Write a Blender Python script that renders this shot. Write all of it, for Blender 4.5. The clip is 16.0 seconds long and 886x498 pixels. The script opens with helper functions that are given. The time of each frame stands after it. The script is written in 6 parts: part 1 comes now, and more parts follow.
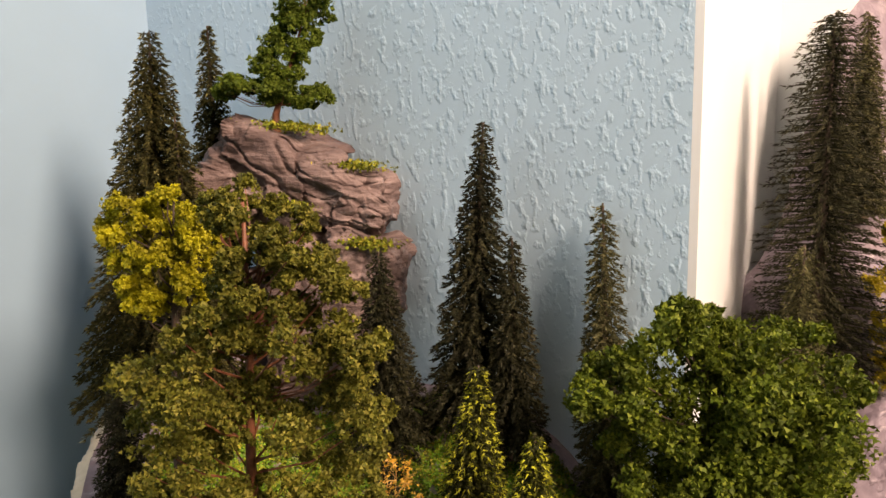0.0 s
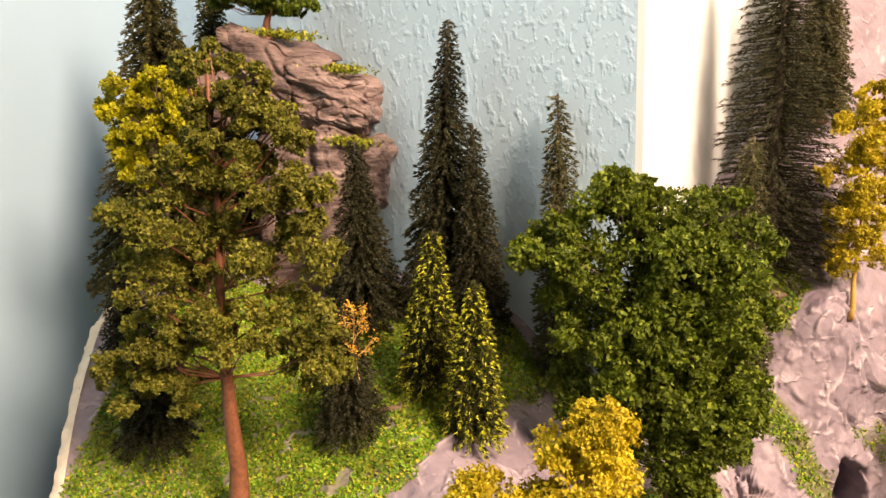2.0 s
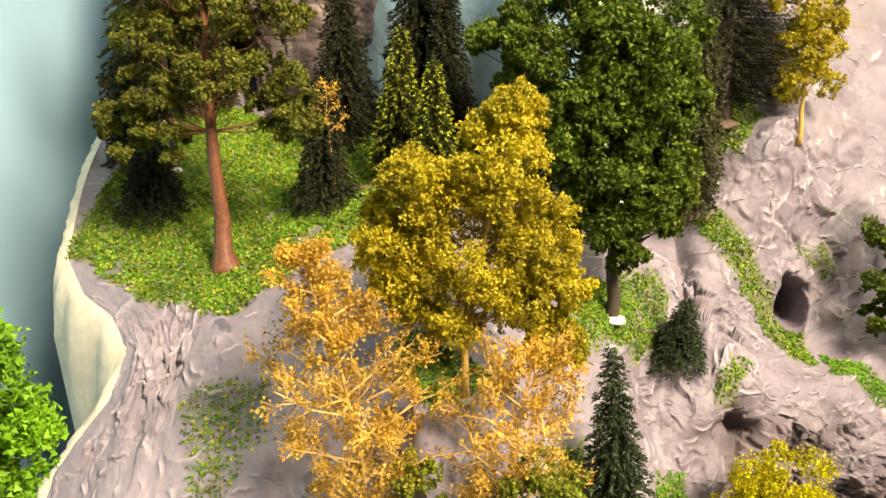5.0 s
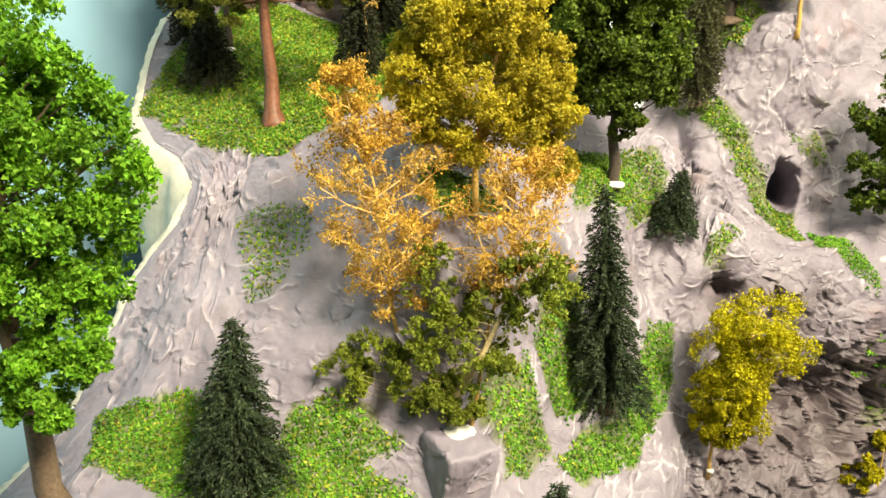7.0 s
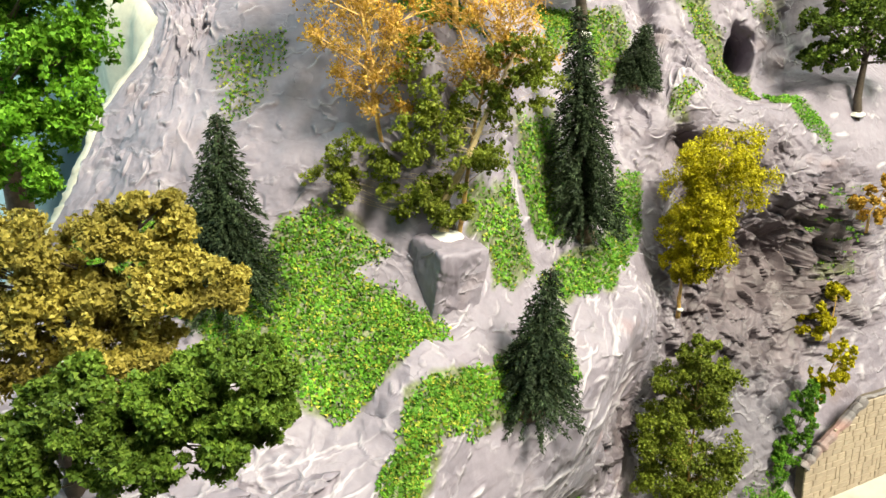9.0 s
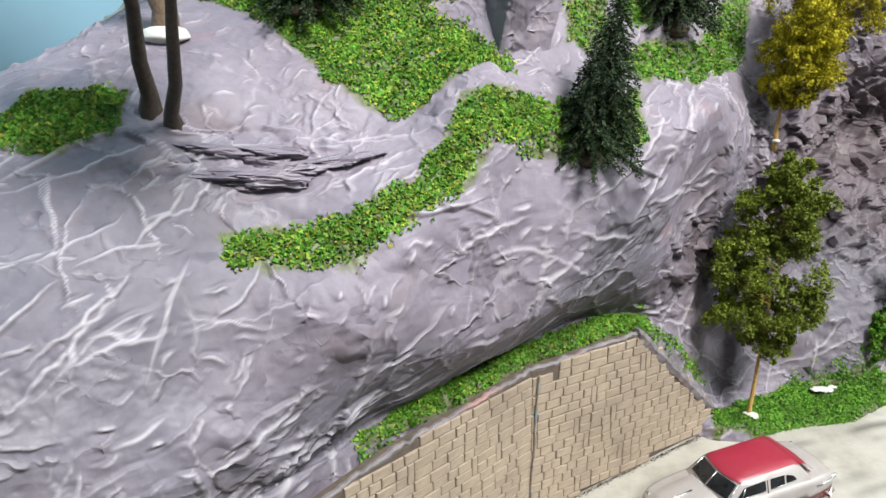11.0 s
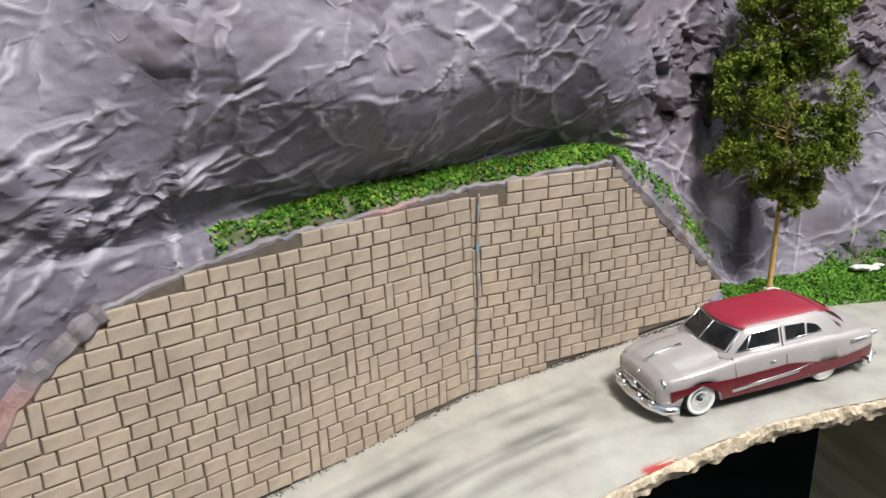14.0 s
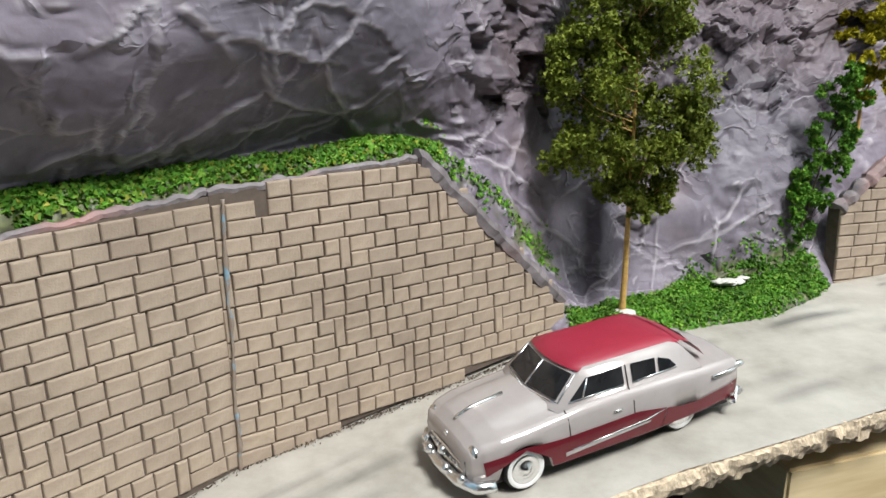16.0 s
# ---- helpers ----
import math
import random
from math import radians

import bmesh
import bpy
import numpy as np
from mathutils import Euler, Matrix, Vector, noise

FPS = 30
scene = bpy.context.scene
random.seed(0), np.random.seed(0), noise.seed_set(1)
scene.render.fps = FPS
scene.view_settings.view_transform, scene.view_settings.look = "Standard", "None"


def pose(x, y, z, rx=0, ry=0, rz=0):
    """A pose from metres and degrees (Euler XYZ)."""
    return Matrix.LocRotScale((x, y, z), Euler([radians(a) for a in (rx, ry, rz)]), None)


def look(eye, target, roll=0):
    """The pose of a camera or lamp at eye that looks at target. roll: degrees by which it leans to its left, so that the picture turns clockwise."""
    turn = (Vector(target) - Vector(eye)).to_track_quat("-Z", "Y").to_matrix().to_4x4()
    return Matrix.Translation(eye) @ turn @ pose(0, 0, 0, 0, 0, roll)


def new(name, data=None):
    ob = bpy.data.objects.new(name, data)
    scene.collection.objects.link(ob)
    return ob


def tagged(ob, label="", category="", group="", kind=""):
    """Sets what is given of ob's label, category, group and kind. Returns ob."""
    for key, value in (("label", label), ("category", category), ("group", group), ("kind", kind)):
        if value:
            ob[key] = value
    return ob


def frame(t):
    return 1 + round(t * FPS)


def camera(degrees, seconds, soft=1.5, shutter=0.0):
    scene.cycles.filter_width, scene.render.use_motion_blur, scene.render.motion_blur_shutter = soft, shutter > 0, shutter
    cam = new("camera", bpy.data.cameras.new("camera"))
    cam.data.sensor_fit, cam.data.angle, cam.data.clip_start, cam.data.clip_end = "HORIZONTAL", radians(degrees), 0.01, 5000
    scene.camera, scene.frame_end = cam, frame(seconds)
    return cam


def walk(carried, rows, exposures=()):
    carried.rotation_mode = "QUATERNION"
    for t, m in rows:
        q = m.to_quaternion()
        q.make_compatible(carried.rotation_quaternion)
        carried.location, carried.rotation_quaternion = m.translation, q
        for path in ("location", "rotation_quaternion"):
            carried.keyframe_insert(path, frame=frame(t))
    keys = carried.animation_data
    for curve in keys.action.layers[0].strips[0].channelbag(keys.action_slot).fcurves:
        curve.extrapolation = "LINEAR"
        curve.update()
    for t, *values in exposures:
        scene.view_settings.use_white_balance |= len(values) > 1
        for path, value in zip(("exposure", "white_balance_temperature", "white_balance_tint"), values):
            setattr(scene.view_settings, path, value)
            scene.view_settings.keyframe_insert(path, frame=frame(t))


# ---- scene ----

from mathutils.bvhtree import BVHTree

EXPOSURES = [(0.0, -0.64, 10000, 34), (1.0, -0.25, 10300, 34), (2.5, -0.09, 11000, 29), (3.5, -0.06, 10500, 21), (5.8, 0.07, 8800, 2), (8.0, 0.13, 7900, -3), (9.7, 0.12, 6900, -4), (11.8, -0.46, 5950, 8), (14.0, -0.47, 6050, 7), (16.0, -0.46, 6050, 6)]
cam = camera(63.3, 16.0)
PATH = [
    (0.0, 0.0176, -0.0207, 0.6173, 79.92, 1.71, 0.13),
    (0.5, 0.0210, -0.0294, 0.6073, 79.05, 1.08, 1.69),
    (1.0, 0.0321, -0.0380, 0.5938, 78.05, 1.49, 1.91),
    (1.5, 0.0431, -0.0495, 0.5886, 77.60, 1.75, 2.95),
    (2.0, 0.0537, -0.0602, 0.5817, 77.47, 2.18, 3.29),
    (2.5, 0.0642, -0.0695, 0.5710, 76.61, 2.67, 3.68),
    (3.0, 0.0644, -0.0803, 0.5612, 76.53, 2.40, 4.18),
    (3.5, 0.0683, -0.0910, 0.5473, 75.22, 3.22, 4.46),
    (3.7, 0.0756, -0.0963, 0.5418, 75.14, 3.41, 4.36),
    (5.8, 0.0818, -0.1278, 0.4949, 74.13, -0.14, 5.25),
    (6.0, 0.0823, -0.1342, 0.4954, 73.21, -0.35, 5.25),
    (6.5, 0.0939, -0.1544, 0.4883, 72.59, -0.01, 5.62),
    (7.0, 0.0941, -0.1760, 0.4658, 71.96, 1.12, 7.79),
    (7.5, 0.0818, -0.1886, 0.4414, 73.23, 2.05, 8.02),
    (8.0, 0.0792, -0.1921, 0.4313, 72.88, 1.01, 6.55),
    (8.5, 0.0734, -0.1927, 0.4120, 71.46, 1.62, 4.19),
    (9.0, 0.0771, -0.2021, 0.3986, 70.01, 1.45, 2.91),
    (9.5, 0.0864, -0.2092, 0.3795, 68.73, 1.05, 4.95),
    (9.7, 0.0872, -0.2172, 0.3685, 68.46, 0.01, 6.35),
    (11.8, 0.1268, -0.2453, 0.2587, 71.29, 0.65, 18.19),
    (12.0, 0.1298, -0.2469, 0.2510, 71.42, 0.72, 19.02),
    (12.5, 0.1368, -0.2462, 0.2347, 70.88, 1.00, 20.01),
    (13.0, 0.1444, -0.2342, 0.2188, 71.36, 0.86, 20.19),
    (13.5, 0.1504, -0.2137, 0.2035, 72.29, 1.18, 20.47),
    (14.0, 0.1528, -0.1941, 0.1866, 72.75, 1.42, 18.40),
    (14.5, 0.1568, -0.1725, 0.1709, 73.83, 2.05, 15.94),
    (15.0, 0.1579, -0.1491, 0.1632, 73.73, 1.61, 13.37),
    (15.5, 0.1656, -0.1347, 0.1647, 73.92, 0.87, 11.21),
    (16.0, 0.1733, -0.1198, 0.1662, 74.19, 0.59, 10.10),
]
walk(cam, [(t, pose(*row)) for t, *row in PATH], EXPOSURES)

# ---- world and lamps ----
world = bpy.data.worlds.new("room_air")
scene.world = world
world.use_nodes = True
world.node_tree.nodes["Background"].inputs[0].default_value = (0.9, 0.95, 1.0, 1)
world.node_tree.nodes["Background"].inputs[1].default_value = 0.035


def area_lamp(name, eye, target, size, power, colour):
    data = bpy.data.lights.new(name, "AREA")
    data.shape, data.size, data.energy, data.color = "DISK", size, power, colour
    ob = new(name, data)
    ob.matrix_world = look(eye, target)
    return ob


LAMP = (0.74, -0.44, 1.30)
area_lamp("lamp_light", LAMP, (0.1, 0.15, 0.35), 0.45, 50.0, (1.0, 0.95, 0.90))
# weak fill added behind the viewer; the room has no window there
area_lamp("fill_light", (-0.6, -2.32, 0.75), (0.0, 0.2, 0.3), 0.9, 1.8, (0.86, 0.93, 1.0))


# ---- materials ----
class Nodes:
    """A Principled material and short ways to add nodes to it."""

    def __init__(self, name, rough=0.6, metal=0.0):
        self.mat = bpy.data.materials.new(name)
        self.mat.use_nodes = True
        self.tree = self.mat.node_tree
        self.bsdf = self.tree.nodes["Principled BSDF"]
        self.bsdf.inputs["Roughness"].default_value = rough
        self.bsdf.inputs["Metallic"].default_value = metal

    def add(self, kind, **values):
        node = self.tree.nodes.new(kind)
        for key, value in values.items():
            node.inputs[key.replace("_", " ")].default_value = value
        return node

    def link(self, a, b):
        self.tree.links.new(a, b)

    def place(self):
        return self.add("ShaderNodeTexCoord").outputs["Object"]

    def noise(self, scale, detail=4.0, rough=0.6, vec=None, lac=2.0):
        node = self.add("ShaderNodeTexNoise", Scale=scale, Detail=detail, Roughness=rough, Lacunarity=lac)
        self.link(vec or self.place(), node.inputs["Vector"])
        return node.outputs[0]

    def ramp(self, fac, stops):
        node = self.add("ShaderNodeValToRGB")
        el = node.color_ramp.elements
        while len(el) < len(stops):
            el.new(0.5)
        for e, (p, c) in zip(el, stops):
            e.position, e.color = p, (*c, 1) if len(c) == 3 else c
        self.link(fac, node.inputs[0])
        return node.outputs[0]

    def mix(self, fac, a, b, blend="MIX"):
        node = self.tree.nodes.new("ShaderNodeMix")
        node.data_type, node.blend_type = "RGBA", blend
        for slot, value in ((0, fac), (6, a), (7, b)):
            if isinstance(value, (int, float)):
                node.inputs[slot].default_value = value
            elif isinstance(value, tuple):
                node.inputs[slot].default_value = (*value, 1)
            else:
                self.link(value, node.inputs[slot])
        return node.outputs[2]

    def math(self, op, a, b=0.0):
        node = self.tree.nodes.new("ShaderNodeMath")
        node.operation = op
        for slot, value in ((0, a), (1, b)):
            if isinstance(value, (int, float)):
                node.inputs[slot].default_value = value
            else:
                self.link(value, node.inputs[slot])
        return node.outputs[0]

    def attribute(self, name):
        node = self.tree.nodes.new("ShaderNodeAttribute")
        node.attribute_name = name
        return node.outputs["Fac"]

    def island(self):
        return self.tree.nodes.new("ShaderNodeNewGeometry").outputs["Random Per Island"]

    def each(self):
        return self.tree.nodes.new("ShaderNodeObjectInfo").outputs["Random"]

    def colour(self, out):
        self.link(out, self.bsdf.inputs["Base Color"])
        return self

    def rough(self, out):
        self.link(out, self.bsdf.inputs["Roughness"])
        return self

    def bump(self, height, strength=0.5, distance=0.001):
        node = self.add("ShaderNodeBump", Strength=strength, Distance=distance)
        self.link(height, node.inputs["Height"])
        self.link(node.outputs[0], self.bsdf.inputs["Normal"])
        return self


def foliage(name, dark, light, tip=None, rough=0.65, thin=0.24):
    """Leaf flakes: each island its own shade, with broader drifts across the crown."""
    n = Nodes(name, rough)
    base = n.ramp(n.island(), [(0.0, dark), (0.6, light), (1.0, tip or light)])
    drift = n.ramp(n.noise(60.0, 2.0), [(0.35, (0.6, 0.6, 0.6)), (0.7, (1.15, 1.15, 1.1))])
    n.colour(n.mix(1.0, base, drift, "MULTIPLY"))
    n.bsdf.inputs["Specular IOR Level"].default_value = 0.25
    glow = n.add("ShaderNodeBsdfTranslucent")
    n.link(n.bsdf.inputs["Base Color"].links[0].from_socket, glow.inputs["Color"])
    both = n.add("ShaderNodeMixShader", Fac=thin)
    n.link(n.bsdf.outputs[0], both.inputs[1])
    n.link(glow.outputs[0], both.inputs[2])
    n.link(both.outputs[0], n.tree.nodes["Material Output"].inputs["Surface"])
    return n.mat


def plain(name, colour, rough=0.5, metal=0.0, spread=0.12, scale=300.0, bump=0.0):
    n = Nodes(name, rough, metal)
    a = tuple(c * (1 - spread) for c in colour)
    b = tuple(min(1.0, c * (1 + spread)) for c in colour)
    grain = n.noise(scale, 5.0)
    n.colour(n.ramp(grain, [(0.3, a), (0.7, b)]))
    if bump:
        n.bump(grain, bump, 0.0006)
    return n.mat


def rock_material():
    n = Nodes("painted_plaster_rock", 0.55)
    broad = n.noise(14.0, 3.0)
    fine = n.noise(160.0, 6.0, 0.65)
    grey = n.ramp(broad, [(0.3, (0.160, 0.134, 0.174)), (0.5, (0.204, 0.172, 0.218)), (0.72, (0.252, 0.216, 0.268))])
    grey = n.mix(0.15, grey, n.ramp(fine, [(0.35, (0.12, 0.1, 0.105)), (0.65, (0.36, 0.32, 0.34))]))
    brown = n.ramp(n.noise(30.0, 2.0), [(0.6, (0, 0, 0)), (0.72, (1, 1, 1))])
    grey = n.mix(n.math("MULTIPLY", brown, 0.3), grey, (0.2, 0.13, 0.11))
    rosy = n.ramp(n.noise(24.0, 2.0, vec=n.mix(1.0, n.place(), (0.3, 0.7, 0.1), "ADD")), [(0.66, (0, 0, 0)), (0.76, (1, 1, 1))])
    grey = n.mix(n.math("MULTIPLY", rosy, 0.3), grey, (0.36, 0.2, 0.19))
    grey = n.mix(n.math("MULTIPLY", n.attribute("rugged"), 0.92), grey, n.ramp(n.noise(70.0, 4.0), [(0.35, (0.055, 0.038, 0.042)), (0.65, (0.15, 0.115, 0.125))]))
    # slate tint that also paints in the shade of bulge and trees
    grey = n.mix(n.math("MULTIPLY", n.attribute("shade_wash"), 0.55), grey, n.ramp(n.noise(45.0, 4.0), [(0.35, (0.085, 0.082, 0.105)), (0.65, (0.14, 0.132, 0.16))]))
    # pale raised lips: dry-brush paint with their gloss highlight painted in
    dry_glint = n.ramp(n.attribute("ridge"), [(0.4, (0, 0, 0)), (0.95, (1, 1, 1))])
    grey = n.mix(n.math("MULTIPLY", dry_glint, 0.46), grey, (0.66, 0.61, 0.65))
    soil = n.ramp(n.noise(500.0, 3.0), [(0.3, (0.05, 0.06, 0.015)), (0.7, (0.16, 0.19, 0.04))])
    n.colour(n.mix(n.math("MULTIPLY", n.attribute("turf"), 0.8), grey, soil))
    n.rough(n.ramp(n.noise(60.0, 3.0), [(0.3, (0.5,) * 3), (0.7, (0.75,) * 3)]))
    warp = n.add("ShaderNodeTexNoise", Scale=55.0, Detail=3.0, Roughness=0.6)
    n.link(n.place(), warp.inputs["Vector"])
    bend = n.mix(0.016, n.place(), warp.outputs[1], "ADD")
    stretch = n.add("ShaderNodeMapping")
    stretch.inputs["Rotation"].default_value = (0.2, 0.55, 0.35)
    stretch.inputs["Scale"].default_value = (0.62, 1.0, 1.25)
    n.link(bend, stretch.inputs[0])
    black, white = (0, 0, 0), (1, 1, 1)
    height = n.math("MULTIPLY", n.noise(420.0, 5.0, 0.6), 0.00012)
    edges = None
    for scale, share, low in ((36.0, 0.27, 0.34), (88.0, 0.34, 0.53)):
        cells = n.add("ShaderNodeTexVoronoi", Scale=scale)
        border = n.add("ShaderNodeTexVoronoi", Scale=scale)
        border.feature = "DISTANCE_TO_EDGE"
        for node in (cells, border):
            n.link(stretch.outputs[0], node.inputs["Vector"])
        away = n.tree.nodes.new("ShaderNodeVectorMath")
        away.operation = "SUBTRACT"
        n.link(stretch.outputs[0], away.inputs[0])
        n.link(cells.outputs["Position"], away.inputs[1])
        tilt = n.tree.nodes.new("ShaderNodeVectorMath")
        tilt.operation = "SUBTRACT"
        n.link(cells.outputs["Color"], tilt.inputs[0])
        tilt.inputs[1].default_value = (0.5, 0.5, 0.5)
        slope = n.tree.nodes.new("ShaderNodeVectorMath")
        slope.operation = "DOT_PRODUCT"
        n.link(away.outputs[0], slope.inputs[0])
        n.link(tilt.outputs[0], slope.inputs[1])
        gate = n.ramp(n.noise(26.0 + scale * 0.2, 2.0), [(low, black), (low + 0.14, white)])
        lip = n.math("MULTIPLY", n.ramp(border.outputs["Distance"], [(0.0, white), (0.055, black)]), n.ramp(n.noise(70.0 + scale * 0.3, 2.0), [(0.5, black), (0.6, white)]))
        height = n.math("ADD", height, n.math("MULTIPLY", n.math("MULTIPLY", slope.outputs["Value"], gate), share))
        height = n.math("ADD", height, n.math("MULTIPLY", n.math("MULTIPLY", lip, gate), 0.0007 * 42.0 / scale))
        edges = lip if edges is None else n.math("MAXIMUM", edges, n.math("MULTIPLY", n.math("MULTIPLY", lip, gate), 0.7))
    # facet edges paled likewise, brushed paint and painted-in gloss together
    worn = n.mix(n.math("MULTIPLY", edges, 0.2), n.bsdf.inputs["Base Color"].links[0].from_socket, (0.58, 0.54, 0.57))
    n.colour(worn)
    n.bump(height, 1.0, 1.0)
    return n.mat


def wall_material():
    n = Nodes("textured_wall_paint", 0.5)
    n.colour(n.ramp(n.noise(9.0, 4.0), [(0.3, (0.365, 0.585, 0.73)), (0.7, (0.40, 0.62, 0.77))]))
    drip = n.add("ShaderNodeMapping")
    drip.inputs["Scale"].default_value = (1.0, 1.0, 0.62)
    n.link(n.place(), drip.inputs[0])
    lumps = n.ramp(n.noise(190.0, 3.0, 0.55, vec=drip.outputs[0]), [(0.5, (0, 0, 0)), (0.72, (1, 1, 1))])
    swell = n.math("MULTIPLY", n.noise(45.0, 2.0, 0.5), 0.35)
    n.bump(n.math("ADD", lumps, swell), 0.55, 0.0008)
    return n.mat


def smooth_wall_material():
    n = Nodes("smooth_wall_paint", 0.45)
    n.colour(n.ramp(n.noise(5.0, 4.0), [(0.3, (0.265, 0.445, 0.575)), (0.7, (0.30, 0.485, 0.615))]))
    n.bump(n.noise(70.0, 4.0), 0.06, 0.001)
    return n.mat


ROCK = rock_material()
WALL = wall_material()
WALL_SMOOTH = smooth_wall_material()
# the same wall paint, paled so that the pier side looks overexposed
WALL_LIT = plain("smooth_wall_paint_lit", (0.72, 0.80, 0.82), 0.4, spread=0.02, scale=6.0)
# unseen walls and ceiling, dulled so that they bounce less light
FAR_WALL = plain("dull_far_wall_paint", (0.2, 0.17, 0.14), 0.7, spread=0.1, scale=4.0)
WHITE = plain("white_ceiling_paint", (0.55, 0.53, 0.5), 0.7, spread=0.03, scale=8.0)
GLUE = plain("white_glue_blob", (0.6, 0.58, 0.53), 0.45, spread=0.1, scale=400.0, bump=0.4)
CREAM = plain("raw_cream_plaster", (0.56, 0.51, 0.42), 0.7, spread=0.18, scale=120.0, bump=0.5)
BARK_RED = plain("red_brown_bark", (0.17, 0.062, 0.032), 0.5, spread=0.4, scale=500.0, bump=0.6)
BARK_BROWN = plain("brown_bark", (0.13, 0.085, 0.055), 0.7, spread=0.35, scale=600.0, bump=0.6)
BARK_DARK = plain("dark_bark", (0.06, 0.042, 0.03), 0.75, spread=0.35, scale=600.0, bump=0.6)
BARK_OCHRE = plain("ochre_bark", (0.50, 0.31, 0.09), 0.6, spread=0.3, scale=600.0, bump=0.4)
BARK_CREAM = plain("pale_cream_bark", (0.55, 0.42, 0.22), 0.6, spread=0.25, scale=500.0, bump=0.4)
BARK_ORANGE = plain("orange_twig", (0.60, 0.36, 0.11), 0.6, spread=0.3, scale=400.0)
NEEDLE_DARK = foliage("dark_fir_needles", (0.014, 0.017, 0.008), (0.036, 0.040, 0.018), (0.07, 0.070, 0.034))
NEEDLE_GREY = foliage("grey_fir_needles", (0.04, 0.045, 0.018), (0.10, 0.105, 0.045), (0.16, 0.155, 0.075))
NEEDLE_OLIVE = foliage("brown_olive_fir_needles", (0.025, 0.028, 0.008), (0.06, 0.062, 0.018), (0.11, 0.10, 0.03))
NEEDLE_PALE = foliage("pale_needle_tips", (0.18, 0.17, 0.06), (0.28, 0.26, 0.10), (0.4, 0.36, 0.16))
NEEDLE_BLUE = foliage("deep_green_fir_needles", (0.016, 0.030, 0.014), (0.042, 0.066, 0.030), (0.085, 0.115, 0.055))
NEEDLE_TIP = foliage("lime_needle_tips", (0.3, 0.34, 0.03), (0.5, 0.55, 0.05), (0.62, 0.66, 0.1))
NEEDLE_LIME = foliage("olive_fir_needles", (0.015, 0.022, 0.006), (0.05, 0.062, 0.012), (0.13, 0.15, 0.02))
LEAF_DARK = foliage("dark_green_leaves", (0.040, 0.072, 0.006), (0.092, 0.148, 0.014), (0.19, 0.255, 0.03))
LEAF_BRIGHT = foliage("bright_green_leaves", (0.07, 0.19, 0.010), (0.15, 0.35, 0.022), (0.25, 0.46, 0.05))
LEAF_GOLD = foliage("golden_foam_leaves", (0.38, 0.30, 0.022), (0.48, 0.39, 0.034), (0.57, 0.48, 0.06))
LEAF_YELLOW = foliage("yellow_leaves", (0.22, 0.19, 0.006), (0.5, 0.44, 0.015), (0.7, 0.62, 0.04))
LEAF_LIME = foliage("yellow_green_leaves", (0.26, 0.25, 0.014), (0.42, 0.41, 0.025), (0.58, 0.56, 0.06))
LEAF_OLIVE = foliage("olive_leaves", (0.12, 0.155, 0.014), (0.21, 0.255, 0.026), (0.31, 0.34, 0.05))
LEAF_PINE = foliage("olive_pine_foam", (0.07, 0.085, 0.012), (0.16, 0.175, 0.026), (0.26, 0.245, 0.05))
LEAF_MOSS = foliage("moss_green_leaves", (0.10, 0.14, 0.012), (0.18, 0.225, 0.024), (0.27, 0.31, 0.045))
LEAF_PINE_GREEN = foliage("green_pine_foam", (0.06, 0.115, 0.012), (0.115, 0.19, 0.022), (0.19, 0.27, 0.04))
LEAF_TAN = foliage("tan_foam_leaves", (0.28, 0.225, 0.04), (0.37, 0.30, 0.065), (0.46, 0.385, 0.10))
LEAF_ORANGE = foliage("orange_leaf_flakes", (0.48, 0.26, 0.035), (0.62, 0.37, 0.06), (0.72, 0.48, 0.12))
TURF = foliage("green_turf_flakes", (0.05, 0.15, 0.010), (0.115, 0.29, 0.024), (0.24, 0.40, 0.05), thin=0.08)
TURF_YELLOW = foliage("yellow_green_turf_flakes", (0.09, 0.13, 0.012), (0.27, 0.33, 0.035), (0.48, 0.43, 0.07), thin=0.08)


# ---- mesh helpers ----
def mesh_object(name, verts, faces, material, parent=None, smooth=False):
    data = bpy.data.meshes.new(name)
    data.from_pydata([tuple(v) for v in verts], [], [tuple(int(i) for i in f) for f in faces])
    data.materials.append(material)
    if smooth:
        data.shade_smooth()
    ob = new(name, data)
    ob.parent = parent
    return ob


def flakes_object(name, verts, sides, material, parent=None):
    """A mesh of separate flakes: verts (n * sides, 3), each run of sides corners one face."""
    verts = np.asarray(verts, dtype=np.float32).reshape(-1, 3)
    count = len(verts) // sides
    data = bpy.data.meshes.new(name)
    data.vertices.add(len(verts))
    data.vertices.foreach_set("co", verts.ravel())
    data.loops.add(len(verts))
    data.loops.foreach_set("vertex_index", np.arange(len(verts), dtype=np.int32))
    data.polygons.add(count)
    data.polygons.foreach_set("loop_start", np.arange(0, len(verts), sides, dtype=np.int32))
    data.update(calc_edges=True)
    data.materials.append(material)
    ob = new(name, data)
    ob.parent = parent
    return ob


def part(name, bm, material, parent, label="", smooth=False):
    data = bpy.data.meshes.new(name)
    bm.to_mesh(data)
    bm.free()
    data.materials.append(material)
    if smooth:
        data.shade_smooth()
    ob = new(name, data)
    ob.parent = parent
    if label:
        ob["label"] = label
    return ob


def thing(name, x, y, z, label, category, group="", turn=0.0):
    ob = new(name)
    ob.empty_display_size = 0.01
    ob.matrix_world = pose(x, y, z, 0, 0, turn)
    return tagged(ob, label, category, group)


